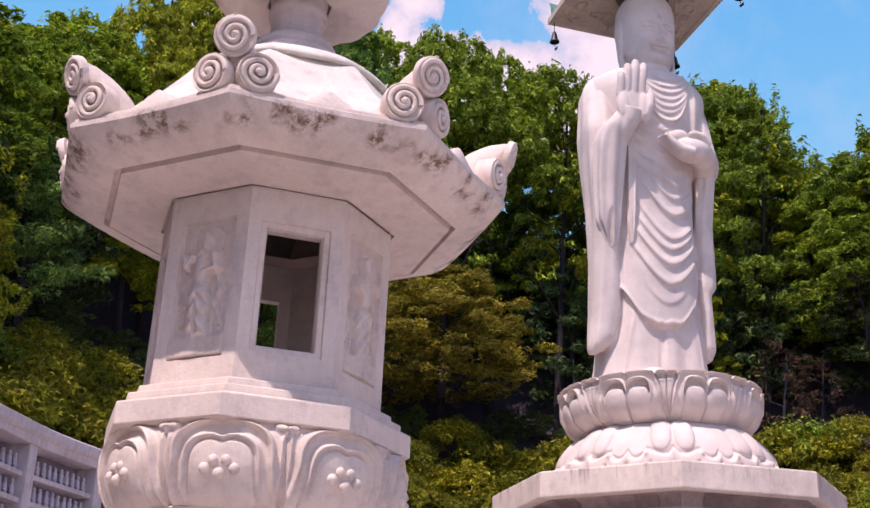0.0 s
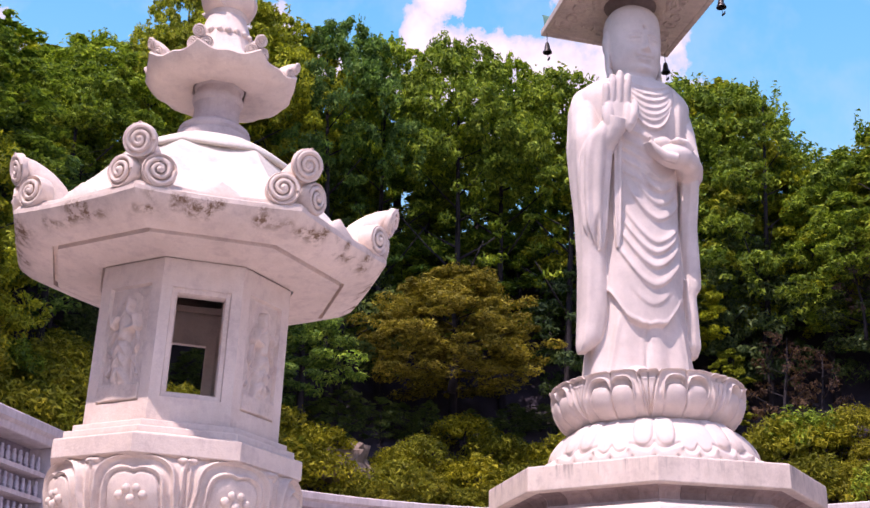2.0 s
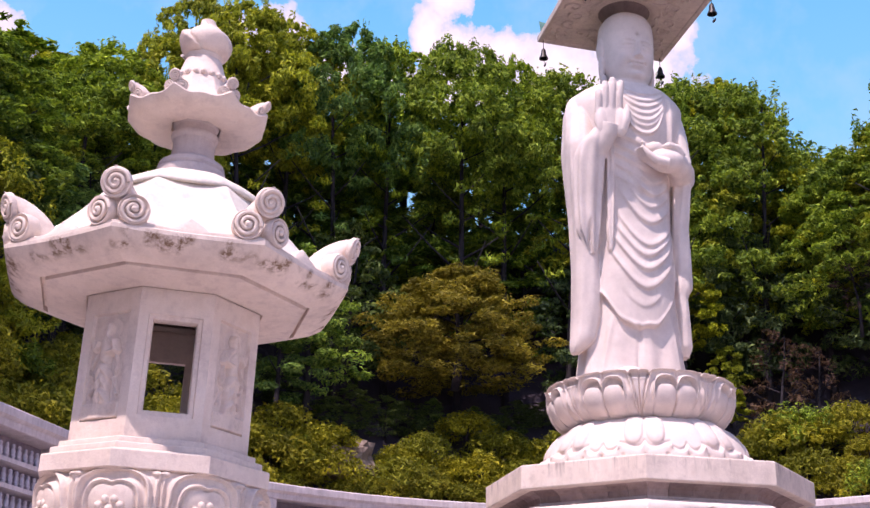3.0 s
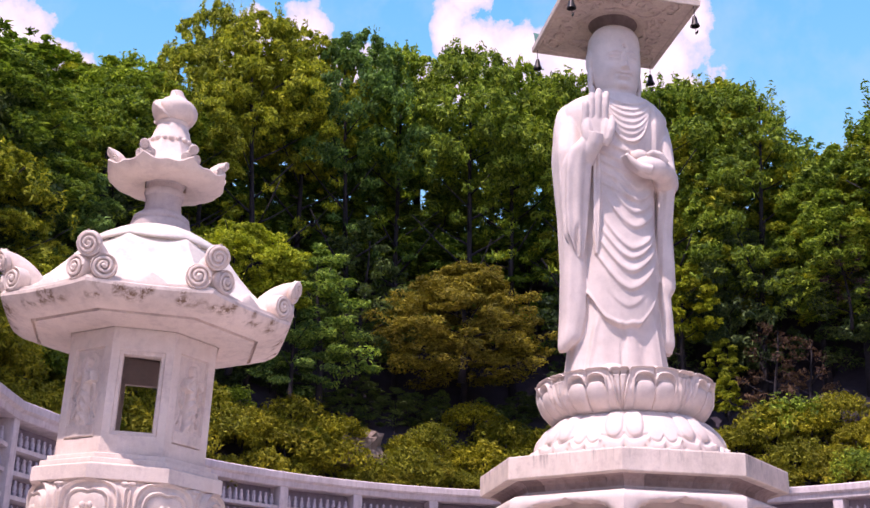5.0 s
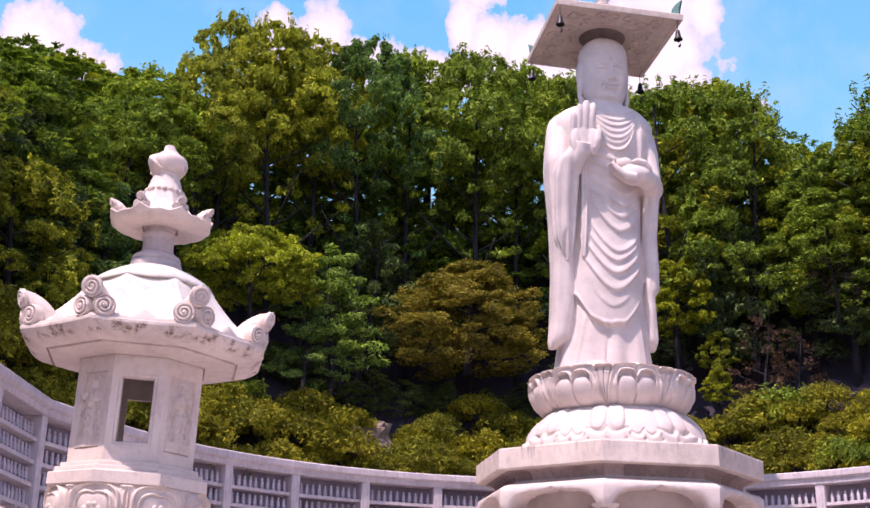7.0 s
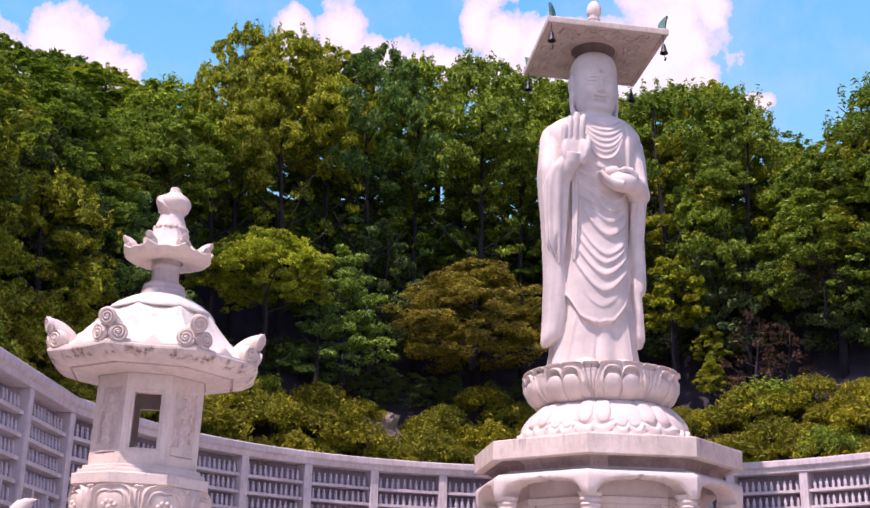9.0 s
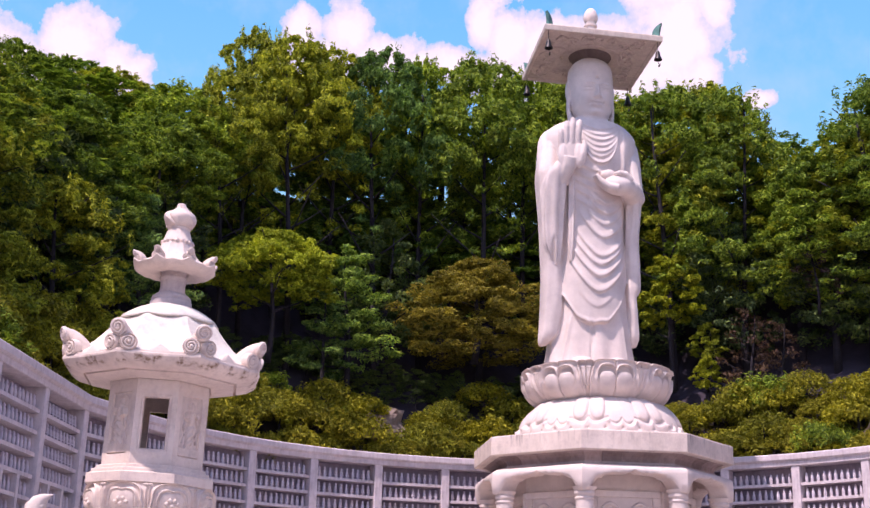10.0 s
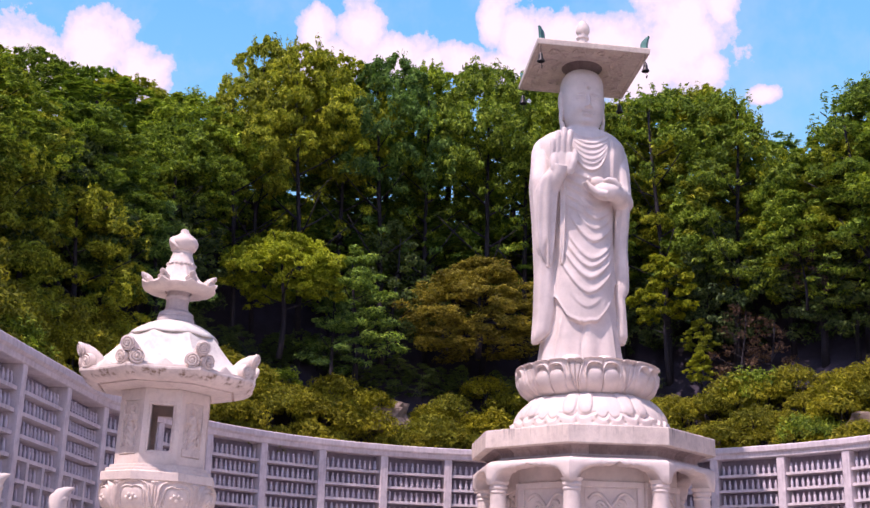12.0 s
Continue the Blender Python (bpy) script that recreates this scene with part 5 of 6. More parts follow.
    tagged(o, "rows of small pale stone figurines on niche shelves", "figurines", kind="stuff")


build_wall()


def build_horn_posts():
    """Two stone posts before the west wall, each ending in an upswept horn."""
    first = None
    for x, y, z in ((-3.15, 17.4, 4.18), (-3.30, 12.0, 3.95)):
        if first is None:
            first = thing("stone_post", (x, y, 0), "pale granite post with an upswept horn-shaped top before the niche wall", "post", "horned stone posts")
            bm = bmesh.new()
            box(bm, -0.36, 0.10, -0.22, 0.22, 0, 3.5)
            part("post_shaft", bevel(bm, 0.02), STATUE, first)
            bm = bmesh.new()
            tube(bm, [(-0.16, 0, 3.3), (-0.16, 0, 3.62), (-0.12, 0, 3.86), (-0.03, 0, 4.02), (0.09, 0, 4.11), (0.20, 0, 4.155), (0.28, 0, 4.18)], [0.25, 0.27, 0.25, 0.19, 0.11, 0.05, 0.012], 20)
            for q in range(3):
                ball(bm, (0.02 - 0.06 * q, 0, 3.86 - 0.2 * q), (0.14, 0.2, 0.09), 12, Matrix.Rotation(radians(-40), 4, "Y"))
            part("horn", bm, STATUE, first, smooth=50)
        else:
            copy_thing(first, Matrix.Translation((x, y, z - 4.18)))


build_horn_posts()


# ---- trees and shrubs ----
def leaf_mesh(name, clumps, per, size, material, rng, up=0.45, shell=0.75, fine=False):
    """Leaves scattered through ellipsoid clumps (x, y, z, rx, ry, rz), denser towards their skins; every leaf a pointed blade of its own."""
    C = np.array(clumps)
    n = len(C) * per
    idx = np.repeat(np.arange(len(C)), per)
    d = rng.normal(size=(n, 3))
    d /= np.linalg.norm(d, axis=1)[:, None]
    rad = shell + (1.05 - shell) * rng.random(n) ** 0.6
    rad *= 1 + 0.22 * rng.normal(size=n) * (rng.random(n) < 0.3)
    P = C[idx, :3] + d * rad[:, None] * C[idx, 3:]
    nrm = d * 0.6 + np.array([0, 0, up]) + rng.normal(size=(n, 3)) * 0.55
    nrm /= np.linalg.norm(nrm, axis=1)[:, None]
    t = np.cross(nrm, rng.normal(size=(n, 3)))
    t /= np.linalg.norm(t, axis=1)[:, None]
    b = np.cross(nrm, t)
    L = (size * (0.6 + 0.8 * rng.random(n)))[:, None]
    droop = nrm * L * 0.22
    if fine:
        verts, k = np.stack([P - t * L + b * L * 0.2, P + b * L * 0.55 + droop, P + t * L * 1.1 - b * L * 0.35 - droop], 1).reshape(-1, 3), 3
    else:
        verts, k = np.stack([P - t * L, P + b * L * 0.46 + droop * 0.4, P + t * L * 1.1 - droop, P - b * L * 0.46 + droop * 0.4], 1).reshape(-1, 3), 4
    me = bpy.data.meshes.new(name)
    me.vertices.add(n * k)
    me.vertices.foreach_set("co", verts.ravel())
    me.loops.add(n * k)
    me.loops.foreach_set("vertex_index", np.arange(n * k, dtype=np.int32))
    me.polygons.add(n)
    me.polygons.foreach_set("loop_start", np.arange(0, n * k, k, dtype=np.int32))
    me.materials.append(material)
    me.update(calc_edges=True)
    return me


def wood_mesh(name, height, spread, rng, limbs=9, r0=0.2, start=0.3):
    bm = bmesh.new()
    lean = rng.normal(size=2) * 0.04
    pts = [(lean[0] * height * f + 0.12 * math.sin(5 * f), lean[1] * height * f, -0.6 + (height + 0.6) * f * 0.9) for f in np.linspace(0, 1, 8)]
    tube(bm, pts, [r0 * (1.25 - f) for f in np.linspace(0, 1, 8)], 8)
    tips = []
    for i in range(limbs):
        f = start + (0.9 - start) * (i + 0.5) / limbs
        a = i * 2.4 + rng.uniform(-0.4, 0.4)
        z = height * f * 0.9
        ln = spread * rng.uniform(0.6, 0.95) * (1.1 - 0.6 * f)
        p0 = Vector((lean[0] * height * f, lean[1] * height * f, z))
        p1 = p0 + Vector((math.cos(a) * ln * 0.5, math.sin(a) * ln * 0.5, ln * 0.25))
        p2 = p0 + Vector((math.cos(a) * ln, math.sin(a) * ln, ln * 0.55))
        tube(bm, [p0, p1, p2], [r0 * 0.45 * (1.2 - f), r0 * 0.28 * (1.2 - f), 0.02], 6)
        tips.append(p2)
    me = bpy.data.meshes.new(name)
    bm.to_mesh(me)
    bm.free()
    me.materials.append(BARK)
    me.shade_smooth()
    return me, tips


def crown_clumps(height, spread, rng, count, low=0.30, big=0.22, tips=()):
    """An uneven egg-shaped crown made of clumps that leave gaps."""
    out = []
    for p in tips:
        out.append((p.x, p.y, p.z, *(spread * big * rng.uniform(0.7, 1.0, 3) * np.array([1, 1, 0.75]))))
    while len(out) < count:
        f = rng.random()
        z = height * (low + (1 - low) * f)
        w = spread * (math.sin(math.pi * min(1, 0.18 + 0.82 * f) ** 0.9) ** 0.7) * (0.82 + 0.3 * rng.random())
        a = rng.uniform(0, 2 * math.pi)
        r = w * math.sqrt(rng.uniform(0.25, 1.0))
        s = spread * big * rng.uniform(0.45, 1.15) * (1.05 - 0.3 * f)
        out.append((r * math.cos(a), r * math.sin(a), z - s * 0.3, s * rng.uniform(0.8, 1.3), s * rng.uniform(0.8, 1.3), s * rng.uniform(0.4, 0.75)))
    return out


def bough_clumps(height, spread, rng, boughs, subs, low=0.40, size=0.36, spires=14):
    """A crown of separate leafy boughs: each one a heap of small clumps over a hollow, shaded underside, with upright shoots on top."""
    out = []
    for i in range(boughs):
        f = ((i + 0.5 * rng.random()) / boughs) ** 0.85
        z = height * (low + (0.97 - low) * f)
        w = spread * math.sin(math.pi * (0.16 + 0.80 * f) ** 0.85) ** 0.6
        a = i * 2.4 + rng.uniform(-0.5, 0.5)
        r = w * math.sqrt(rng.uniform(0.2, 1.0)) * (1 - 0.25 * f)
        s = spread * size * rng.uniform(0.75, 1.2) * (1.1 - 0.35 * f)
        for k in range(subs):
            d = rng.normal(size=3)
            d[2] = abs(d[2]) * 0.9 - 0.25
            d /= np.linalg.norm(d)
            q = s * rng.uniform(0.17, 0.34)
            out.append((r * math.cos(a) + d[0] * s * 0.85, r * math.sin(a) + d[1] * s * 0.85, z - 0.4 * s + d[2] * s * 0.62, q * rng.uniform(0.9, 1.4), q * rng.uniform(0.9, 1.4), q * 0.62))
    for k in range(spires // 2):
        # thin sprays on the lower limbs
        a, r = rng.uniform(0, 2 * math.pi), spread * rng.uniform(0.2, 0.85)
        q = rng.uniform(0.25, 0.45)
        out.append((r * math.cos(a), r * math.sin(a), height * rng.uniform(0.6 * low, low + 0.04), q, q, q * 0.35))
    for k in range(spires):
        a, r = rng.uniform(0, 2 * math.pi), spread * 0.95 * math.sqrt(rng.random())
        z = height * (1.0 - 0.30 * (r / (spread * 0.95)) ** 2.2) - rng.uniform(0, 0.5)
        w = rng.uniform(0.14, 0.26)
        out.append((r * math.cos(a), r * math.sin(a), z - 0.15, w, w, rng.uniform(0.3, 0.65)))
    return out


def pad_clumps(height, spread, rng, count, low=0.2):
    """Ragged sprays of foliage in storeys, as on a pine: every spray a string of small flat tufts along its branch."""
    out = []
    for i in range(count):
        f = (i + rng.random()) / count
        z = height * (low + (1 - low) * f)
        a = i * 2.4 + rng.uniform(-0.6, 0.6)
        reach = spread * (1.05 - 0.85 * f) * rng.uniform(0.65, 1.05)
        for k in range(3):
            r = reach * (0.45 + 0.27 * k)
            s = spread * rng.uniform(0.13, 0.24) * (1.15 - 0.5 * f)
            b = a + rng.normal() * 0.22
            out.append((r * math.cos(b), r * math.sin(b), z + 0.12 * r + rng.normal() * 0.12, s * 1.2, s * 1.2, s * rng.uniform(0.3, 0.5)))
    return out


def make_tree(name, seed, height, spread, kind, leaf, label, category="tree", count=64, per=150, size=0.17, low=0.3, limbs=9, r0=0.2):
    rng = np.random.default_rng(seed)
    t = thing(name, (0, 0, -100), label, category)
    wood, tips = wood_mesh("trunk", height, spread, rng, limbs, r0)
    part("trunk", wood, BARK, t)
    if kind == "pads":
        cl = pad_clumps(height, spread, rng, count, low)
        me = leaf_mesh("crown", cl, per, size, leaf, rng, up=1.0, shell=0.35, fine=True)
    elif kind == "boughs":
        cl = bough_clumps(height, spread, rng, count, 17, low, size=0.27 if height > 8 else 0.24, spires=46 if height > 8 else 0)
        me = leaf_mesh("crown", cl, per, size, leaf, rng, up=0.6, shell=0.2, fine=True)
    else:
        cl = crown_clumps(height, spread, rng, count, low, big=0.15 if count > 200 else 0.22, tips=tips)
        me = leaf_mesh("crown", cl, per, size, leaf, rng, shell=0.5, fine=True)
    part("crown", me, leaf, t)
    return t


def ground_z(x, y):
    return float(bank_height(np.array([x]), np.array([y]))[0])


def polar(a, r):
    """A place behind the wall: round the arc by angle, then on along the straight west wing."""
    if a > 168:
        f = (a - 168) * 0.30
        return -4.6 - 0.105 * f - (r - WALL_R), 26.5 - f
    return WALL_C.x + r * math.cos(radians(a)), WALL_C.y + r * math.sin(radians(a))


def put(proto, used, x, y, z, sx, sz, turn):
    """The first use moves the tree itself, later ones copy it."""
    m = Matrix.Translation((x, y, z)) @ Matrix.Rotation(turn, 4, "Z") @ Matrix.Diagonal((sx, sx, sz, 1))
    if proto in used:
        return copy_thing(proto, m @ Matrix.Diagonal((*[1 / s for s in proto.scale], 1)))
    used.add(proto)
    proto.matrix_world = m
    return proto


def build_woods():
    rnd = random.Random(11)
    used = set()
    H = 13.0
    tall = [make_tree("broadleaf_tree", 20 + i, H, 3.4, "boughs", (LEAF, LEAF_DEEP, LEAF_LIME, LEAF, LEAF_LIME)[i], "tall leafy green broadleaf tree on the wooded bank", count=34, per=44, size=0.102, low=0.60, limbs=16, r0=0.15) for i in range(5)]
    full = [make_tree("broadleaf_tree", 40 + i, H, 3.4, "boughs", (LEAF, LEAF_LIME)[i], "tall green broadleaf tree in leaf almost to its foot", count=46, per=38, size=0.106, low=0.36, limbs=16, r0=0.15) for i in range(2)]
    for p in tall + full:
        p["group"] = "trees on the bank"
    tops = [(183, 18.6), (176, 19.8), (170, 21.0), (163, 21.5), (154, 21.8), (146, 22.2), (139, 23.0), (133, 25.8), (128.0, 26.9), (123.0, 30.6), (118.4, 29.9), (112.5, 30.4), (106, 30.4), (99, 30.7), (92, 30.7),
            (85.5, 30.5), (79, 29.4), (72.5, 28.7), (66, 28.7), (61.0, 29.0), (56.8, 27.8), (50.5, 24.2), (45, 23.4), (41, 25.3), (37, 26.4), (32, 26.2), (27, 25.6)]
    for i, (a, top) in enumerate(tops):
        r = 21.2 + (0.9 if i % 2 else -0.6)
        x, y = polar(a, r)
        z = ground_z(x, y)
        h = top - z
        put(full[i % 2] if a < 74 or a > 140 else tall[(i * 2 + i // 5) % 5], used, x, y, z, rnd.uniform(0.92, 1.12) * (0.72 if 120 < a < 130 else 1), h / H * 0.97, rnd.uniform(0, 6.28))
    # the wood climbs farther back towards the west
    for i, (x, y, top) in enumerate(((-17.0, 46.5, 31.2), (-14.6, 47.0, 31.4), (-12.6, 46.5, 30.2), (-10.6, 47.0, 30.2), (-8.7, 46.5, 29.4), (-6.4, 43.0, 26.8), (-7.6, 38.5, 22.5), (-5.4, 40.0, 23.2))):
        z = ground_z(x, y)
        put(tall[(i * 3 + 2) % 5], used, x, y, z, rnd.uniform(0.66, 0.8), (top - z) / H * 0.97, rnd.uniform(0, 6.28))
    # a second row behind, seen through the gaps
    back = [make_tree("broadleaf_tree", 30 + i, H, 3.4, "boughs", (LEAF_DEEP, LEAF)[i], "leafy green broadleaf tree farther back in the wood", count=24, per=21, size=0.18, low=0.1, limbs=8) for i in range(2)]
    for p in back:
        p["group"] = "trees on the bank"
    for i in range(18):
        a = 12 + 7.4 * i + rnd.uniform(-2, 2)
        x, y = polar(a, 26.5 + rnd.uniform(-1, 1.5))
        z = ground_z(x, y)
        put(back[i % 2], used, x, y, z, rnd.uniform(0.95, 1.15), rnd.uniform(0.32, 0.38) if a > 118 or 38 < a < 64 else rnd.uniform(0.60, 0.70), rnd.uniform(0, 6.28))
    # saplings between the trunks, in the shade of the crowns
    for i in range(26):
        x, y = polar(34 + 4.4 * i + rnd.uniform(-1, 1), 23.9 + rnd.uniform(-0.5, 0.8))
        put(back[i % 2], used, x, y, ground_z(x, y) - 0.3, rnd.uniform(0.7, 0.9), rnd.uniform(0.42, 0.56), rnd.uniform(0, 6.28))
    for i, (x, y) in enumerate(((9.6, 48.5), (12.6, 49.0), (3.5, 48.5), (-0.6, 48.0), (1.4, 49.4), (5.3, 49.2), (7.4, 48.6))):
        put(back[i % 2], used, x, y, ground_z(x, y), 1.0, 0.5, 1.3 * i)
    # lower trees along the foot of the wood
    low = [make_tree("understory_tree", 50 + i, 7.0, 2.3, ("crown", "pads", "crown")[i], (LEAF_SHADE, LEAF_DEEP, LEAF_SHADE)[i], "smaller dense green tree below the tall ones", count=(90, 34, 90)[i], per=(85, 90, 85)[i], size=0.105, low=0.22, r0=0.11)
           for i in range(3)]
    for p in low:
        p["group"] = "trees on the bank"
    for i in range(34):
        a = 14 + 5.3 * i + rnd.uniform(-1.2, 1.2)
        if 86 < a < 101 or 106 < a < 134 or (i % 3 == 1 and a < 86):
            continue
        x, y = polar(a, 20.9 + rnd.uniform(-0.5, 0.7))
        z = ground_z(x, y) - 0.2
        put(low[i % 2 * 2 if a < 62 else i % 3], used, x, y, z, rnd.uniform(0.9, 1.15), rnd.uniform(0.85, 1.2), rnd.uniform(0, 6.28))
    # undergrowth on the forest floor, under the crowns; its dimness is painted into the leaves
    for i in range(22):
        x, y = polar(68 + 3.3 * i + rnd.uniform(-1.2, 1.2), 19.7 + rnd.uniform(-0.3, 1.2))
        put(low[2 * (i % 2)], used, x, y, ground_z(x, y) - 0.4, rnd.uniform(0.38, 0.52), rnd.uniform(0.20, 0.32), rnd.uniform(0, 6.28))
    # single trees that stand out by colour
    olive = make_tree("olive_tree", 70, 5.6, 2.9, "crown", LEAF_OLIVE, "rounded olive-brown small tree above the shrubs", count=330, per=130, size=0.085, low=0.0, limbs=12, r0=0.12)
    x, y = polar(93.4, 18.7)
    put(olive, used, x, y, 13.6, 1.24, 0.82, 0.4)
    yel = make_tree("yellow_green_tree", 71, 5.4, 3.1, "boughs", LEAF_YEL, "bright yellow-green spreading tree", count=44, per=48, size=0.085, low=0.50, r0=0.11)
    x, y = polar(124.5, 18.4)
    put(yel, used, x, y, 12.7, 1.05, 1.0, 0.2)
    lime = make_tree("spreading_tree", 75, 8.5, 3.2, "boughs", LEAF_LIME, "broad yellow-green leafy tree at the edge of the wood", count=40, per=48, size=0.10, low=0.12, r0=0.16)
    for a, r, top, s in ((147.5, 25.5, 22.8, 1.15), (158.5, 19.0, 17.2, 0.85), (172, 19.5, 17.5, 1.0)):
        x, y = polar(a, r)
        put(lime, used, x, y, top - 8.5 * s, s, s, rnd.uniform(0, 6.28))
    lay = make_tree("layered_pine", 72, 6.0, 2.3, "pads", LEAF_PINE, "green pine with flat storeys of needles", count=20, per=120, size=0.10, low=0.15, r0=0.12)
    for a, r, z, s in ((112.5, 18.3, 11.8, 1.0), (116.5, 18.1, 11.0, 0.8), (146, 18.4, 11.5, 1.0), (152, 19.0, 12.4, 0.95)):
        x, y = polar(a, r)
        put(lay, used, x, y, z, s, s, rnd.uniform(0, 6.28))
    light = make_tree("light_green_tree", 76, 6.0, 1.7, "boughs", LEAF_LIME, "slender fresh green tree at the foot of the wood", count=34, per=30, size=0.10, low=0.45, r0=0.09)
    for a, r, z, s in ((65.0, 18.7, 12.4, 1.0), (60.2, 18.3, 10.6, 0.45), (60.6, 18.9, 12.0, 0.5)):
        x, y = polar(a, r)
        put(light, used, x, y, z, s, s, a)
    red = make_tree("russet_tree", 73, 5.5, 1.7, "crown", LEAF_RED, "thin russet-leaved small tree", count=40, per=38, size=0.085, low=0.15, r0=0.09)
    for a, r, z, s in ((54.8, 18.9, 10.8, 0.9), (45.2, 19.2, 15.2, 0.68), (51.0, 19.2, 10.6, 0.8)):
        x, y = polar(a, r)
        put(red, used, x, y, z, s, s, rnd.uniform(0, 6.28))
    rnd = random.Random(29)
    # shrubs in clipped, merging mounds on the bank
    shrubs = []
    for i in range(4):
        rng = np.random.default_rng(90 + i)
        t = thing("shrub", (0, 0, -100), "low mounded fresh green shrub on the bank" if i == 2 else "low mounded yellow-green shrub on the bank", "shrub", "shrubs on the bank")
        cl = []
        for k in range(26):
            q = math.sqrt((k + 0.5) / 26)
            c = rng.uniform(0.17, 0.30)
            cl.append((0.95 * q * math.cos(k * 2.4), 0.95 * q * math.sin(k * 2.4), 0.72 * math.sqrt(max(0, 1 - q * q)) - 0.12 + rng.uniform(-0.10, 0.12), c * 1.2, c * 1.2, c * rng.uniform(0.75, 1.0)))
        leaf = LEAF if i == 2 else LEAF_SHRUB
        part("foliage", leaf_mesh("foliage", cl, 110, 0.062, leaf, rng, up=0.6, shell=0.5, fine=True), leaf, t)
        bm = bmesh.new()
        tube(bm, [(0, 0, -0.5), (0.04, 0.02, 0.0), (0.1, 0.05, 0.4)], [0.06, 0.045, 0.015], 6)
        part("stem", bm, BARK, t)
        shrubs.append(t)
    k = 0
    for row, (r, z, s) in enumerate(((16.7, 8.3, 0.9), (17.0, 9.1, 1.1), (17.6, 10.1, 1.15), (18.1, 10.8, 1.1), (18.8, 11.9, 1.1))):
        stepa = 4.6
        a = 22 + 2.0 * (row % 2)
        while a < 196:
            aa = a + rnd.uniform(-1.0, 1.0)
            rr = max(16.65, r + rnd.uniform(-0.5, 0.5))
            if not (105 < aa < 109.5 and row in (1, 2, 3)) and row != 4:
                x, y = polar(aa, rr)
                sc = s * rnd.uniform(0.75, 1.42)
                put(shrubs[(k * 3 + k // 5) % 4 if k % 3 == 0 else (0, 1, 3)[k % 3]], used, x, y, z + (rr - r) * 1.5 + rnd.uniform(-0.25, 0.25) - 0.2, sc, sc * rnd.uniform(0.9, 1.2), rnd.uniform(0, 6.28))
                k += 1
            a += stepa
    # bare rocks in the bank
    for a, r, z, s in ((107.6, 17.45, 9.75, 1.0), (34.5, 17.2, 8.9, 0.8), (58, 17.4, 8.8, 0.5)):
        rng = np.random.default_rng(int(a * 7))
        bm = bmesh.new()
        bmesh.ops.create_icosphere(bm, subdivisions=3, radius=1.0)
        for v in bm.verts:
            q = noise.noise(v.co * 1.5 + Vector((a, 0, 0))) * 0.55 + abs(noise.noise(v.co * 3.3 + Vector((0, a, 0)))) * 0.35 - 0.1
            v.co = Vector([math.copysign(abs(c) ** 0.7, c) for c in v.co]) * (0.85 + q)
            v.co.y *= 1.25
        x, y = polar(a, r)
        rk = part("rock", bm, ROCK, None, smooth=40, m=Matrix.Translation((x, y, z)) @ Matrix.Rotation(radians(a), 4, "Z") @ Matrix.Scale(0.75 * s, 4))
        tagged(rk, "bare brown rock between the shrubs", "rock", "rocks in the bank")


build_woods()


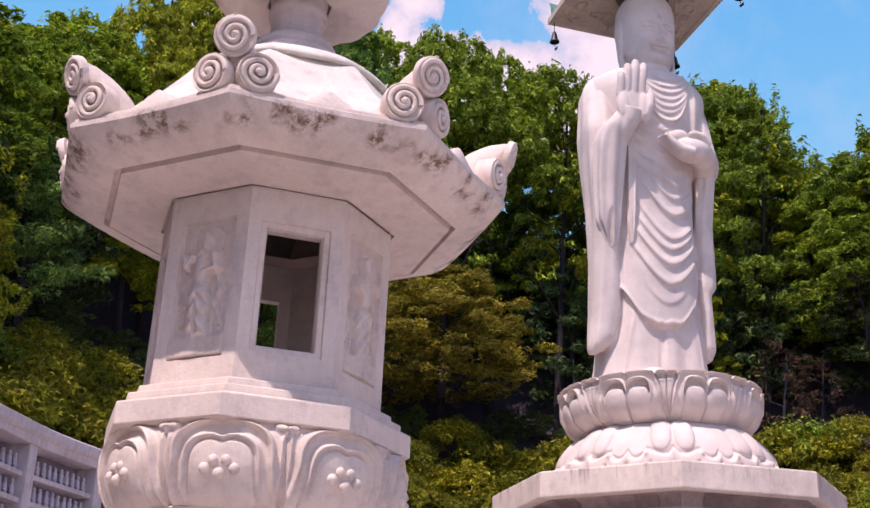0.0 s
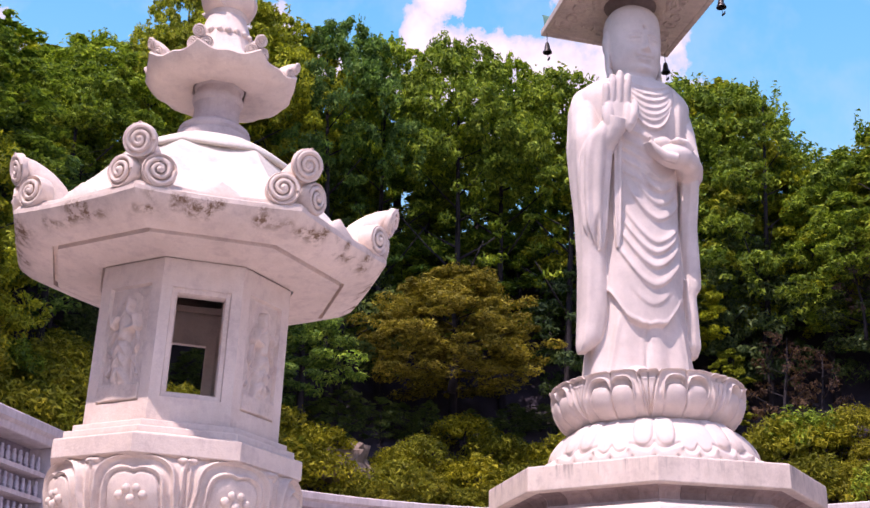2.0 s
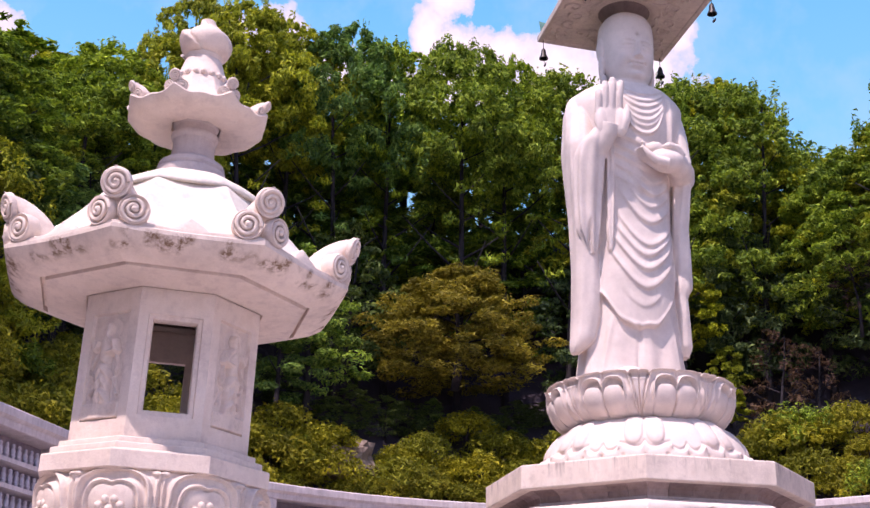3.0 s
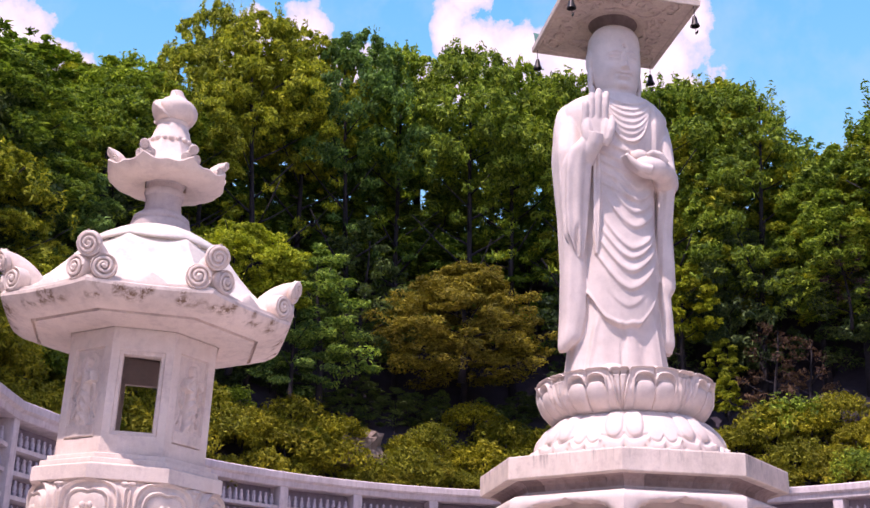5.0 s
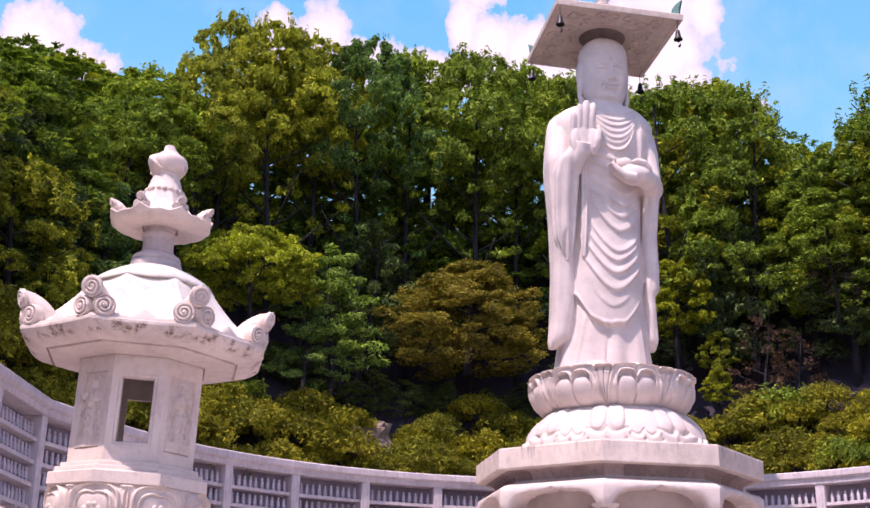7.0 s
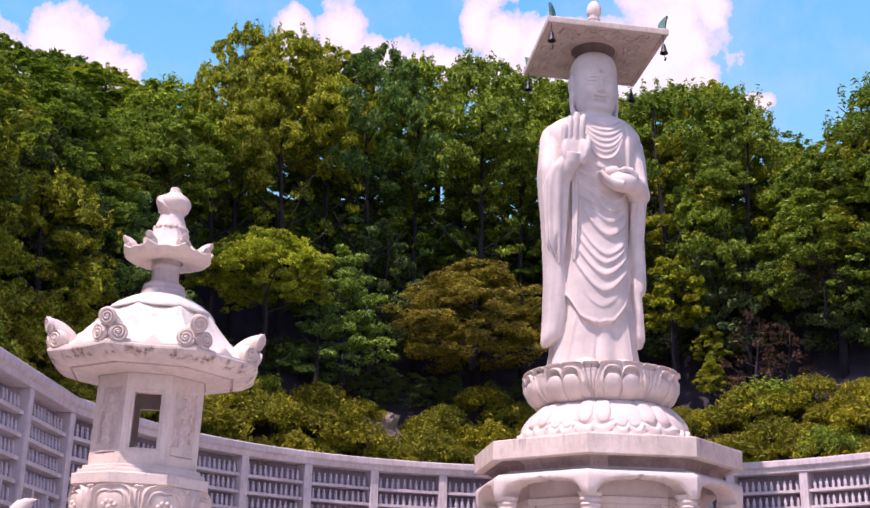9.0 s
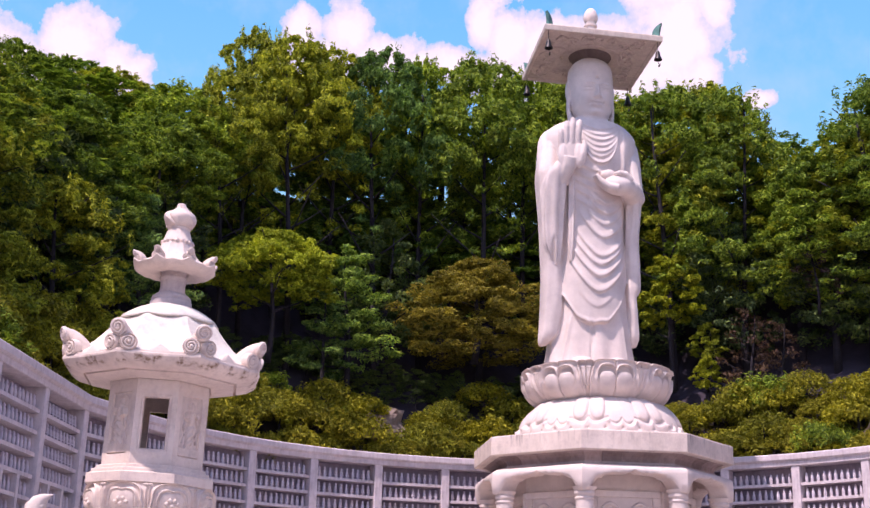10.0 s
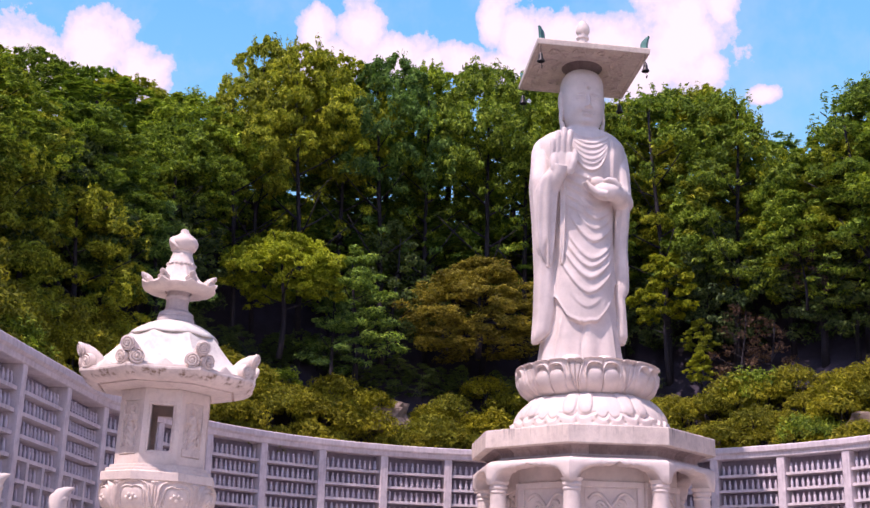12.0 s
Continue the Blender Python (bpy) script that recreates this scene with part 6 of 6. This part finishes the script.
# ---- clouds: one far sheet of sky behind the wooded crest ----
def build_clouds():
    cx, cy, rad = 2.5, -6.0, 82.0
    az = np.radians(np.linspace(-42, 46, 60))
    el = np.radians(np.linspace(3, 52, 32))
    A, E = np.meshgrid(az, el)
    X, Y, Z = cx + rad * np.sin(A), cy + rad * np.cos(A), 1.4 + rad * np.tan(E)
    m = bpy.data.materials.new("cloud_sheet")
    m.use_nodes = True
    nt = m.node_tree
    nt.nodes.remove(nt.nodes["Principled BSDF"])
    me = grid_mesh("sky_backdrop", X, Y, Z, m)
    uv = me.uv_layers.new(name="sky")
    deg = np.degrees(np.stack([A, E], -1).reshape(-1, 2))
    idx = np.zeros(len(me.loops), dtype=np.int32)
    me.loops.foreach_get("vertex_index", idx)
    uv.data.foreach_set("uv", deg[idx].astype(np.float32).ravel())
    um = nt.nodes.new("ShaderNodeUVMap")
    um.uv_map = "sky"

    def math_node(op, a, b=None):
        n = nt.nodes.new("ShaderNodeMath")
        n.operation = op
        for i, v in enumerate((a, b)):
            if v is None:
                continue
            if isinstance(v, (int, float)):
                n.inputs[i].default_value = v
            else:
                nt.links.new(v, n.inputs[i])
        return n.outputs[0]

    nz = nd(nt, "ShaderNodeTexNoise", Scale=0.5, Detail=8.0, Roughness=0.62)
    nt.links.new(um.outputs[0], nz.inputs["Vector"])
    total = None
    # cumulus heads: azimuth, elevation, half width, half height
    for a, e, w, h in CLOUDS:
        v = nt.nodes.new("ShaderNodeVectorMath")
        v.operation = "SUBTRACT"
        nt.links.new(um.outputs[0], v.inputs[0])
        v.inputs[1].default_value = (a, e, 0)
        q = nt.nodes.new("ShaderNodeVectorMath")
        q.operation = "DIVIDE"
        nt.links.new(v.outputs[0], q.inputs[0])
        q.inputs[1].default_value = (w, h, 1)
        ln = nt.nodes.new("ShaderNodeVectorMath")
        ln.operation = "LENGTH"
        nt.links.new(q.outputs[0], ln.inputs[0])
        val = math_node("SUBTRACT", 1.0, ln.outputs["Value"])
        total = val if total is None else math_node("MAXIMUM", total, val)
    edge = math_node("ADD", total, math_node("MULTIPLY", math_node("SUBTRACT", nz.outputs["Fac"], 0.53), 1.7))
    mask = ramp(nt, edge, [(-0.0, (0, 0, 0)), (0.09, (0.7, 0.7, 0.7)), (0.32, (1, 1, 1))])
    sep = nt.nodes.new("ShaderNodeSeparateXYZ")
    nt.links.new(um.outputs[0], sep.inputs[0])
    blue = ramp(nt, math_node("DIVIDE", sep.outputs[1], 60.0), [(0.25, (0.34, 0.74, 0.95)), (0.42, (0.19, 0.60, 0.95)), (0.56, (0.11, 0.49, 0.90))])
    thin = nd(nt, "ShaderNodeTexNoise", Scale=0.16, Detail=5.0, Roughness=0.6)
    nt.links.new(um.outputs[0], thin.inputs["Vector"])
    veil = ramp(nt, thin.outputs["Fac"], [(0.45, (0, 0, 0)), (0.75, (0.35, 0.35, 0.35))])
    blue = mixc(nt, "MIX", veil, blue, (0.62, 0.76, 0.90))
    inside = ramp(nt, edge, [(0.1, (0.72, 0.72, 0.86)), (0.6, (0.96, 0.92, 0.99))])
    em = nd(nt, "ShaderNodeEmission", Strength=0.68)
    nt.links.new(mixc(nt, "MIX", mask, blue, inside), em.inputs[0])
    nt.links.new(em.outputs[0], nt.nodes["Material Output"].inputs[0])
    o = new("sky_backdrop", me)
    tagged(o, "white cumulus clouds in a blue summer sky", "sky", kind="structure")


CLOUDS = [(-17.7, 25.8, 4.4, 2.7), (-14.6, 27.2, 2.6, 2.2), (-12.1, 26.5, 2.1, 1.6), (-21.4, 25.7, 4.0, 2.6), (-2.3, 29.3, 1.5, 1.7), (0.3, 29.4, 1.8, 1.6), (2.6, 28.2, 2.3, 1.6), (4.1, 27.8, 1.5, 1.1), (-1.3, 28.0, 2.7, 1.6), (7.9, 30.1, 1.2, 1.8), (6.4, 28.1, 1.8, 1.2), (9.5, 29.1, 1.6, 2.0), (8.5, 27.6, 3.2, 1.2), (9.0, 32.5, 1.8, 2.0), (18.8, 28.7, 3.4, 3.3), (16.3, 27.2, 2.4, 2.4), (20.1, 27.0, 1.7, 1.5), (18.5, 31.6, 3.5, 2.2), (20.9, 30.2, 1.3, 1.8), (23.1, 25.4, 1.2, 0.6), (12.2, 27.2, 3.6, 2.2), (11.8, 29.0, 2.4, 1.8), (14.8, 28.5, 3.0, 2.0)]
build_clouds()
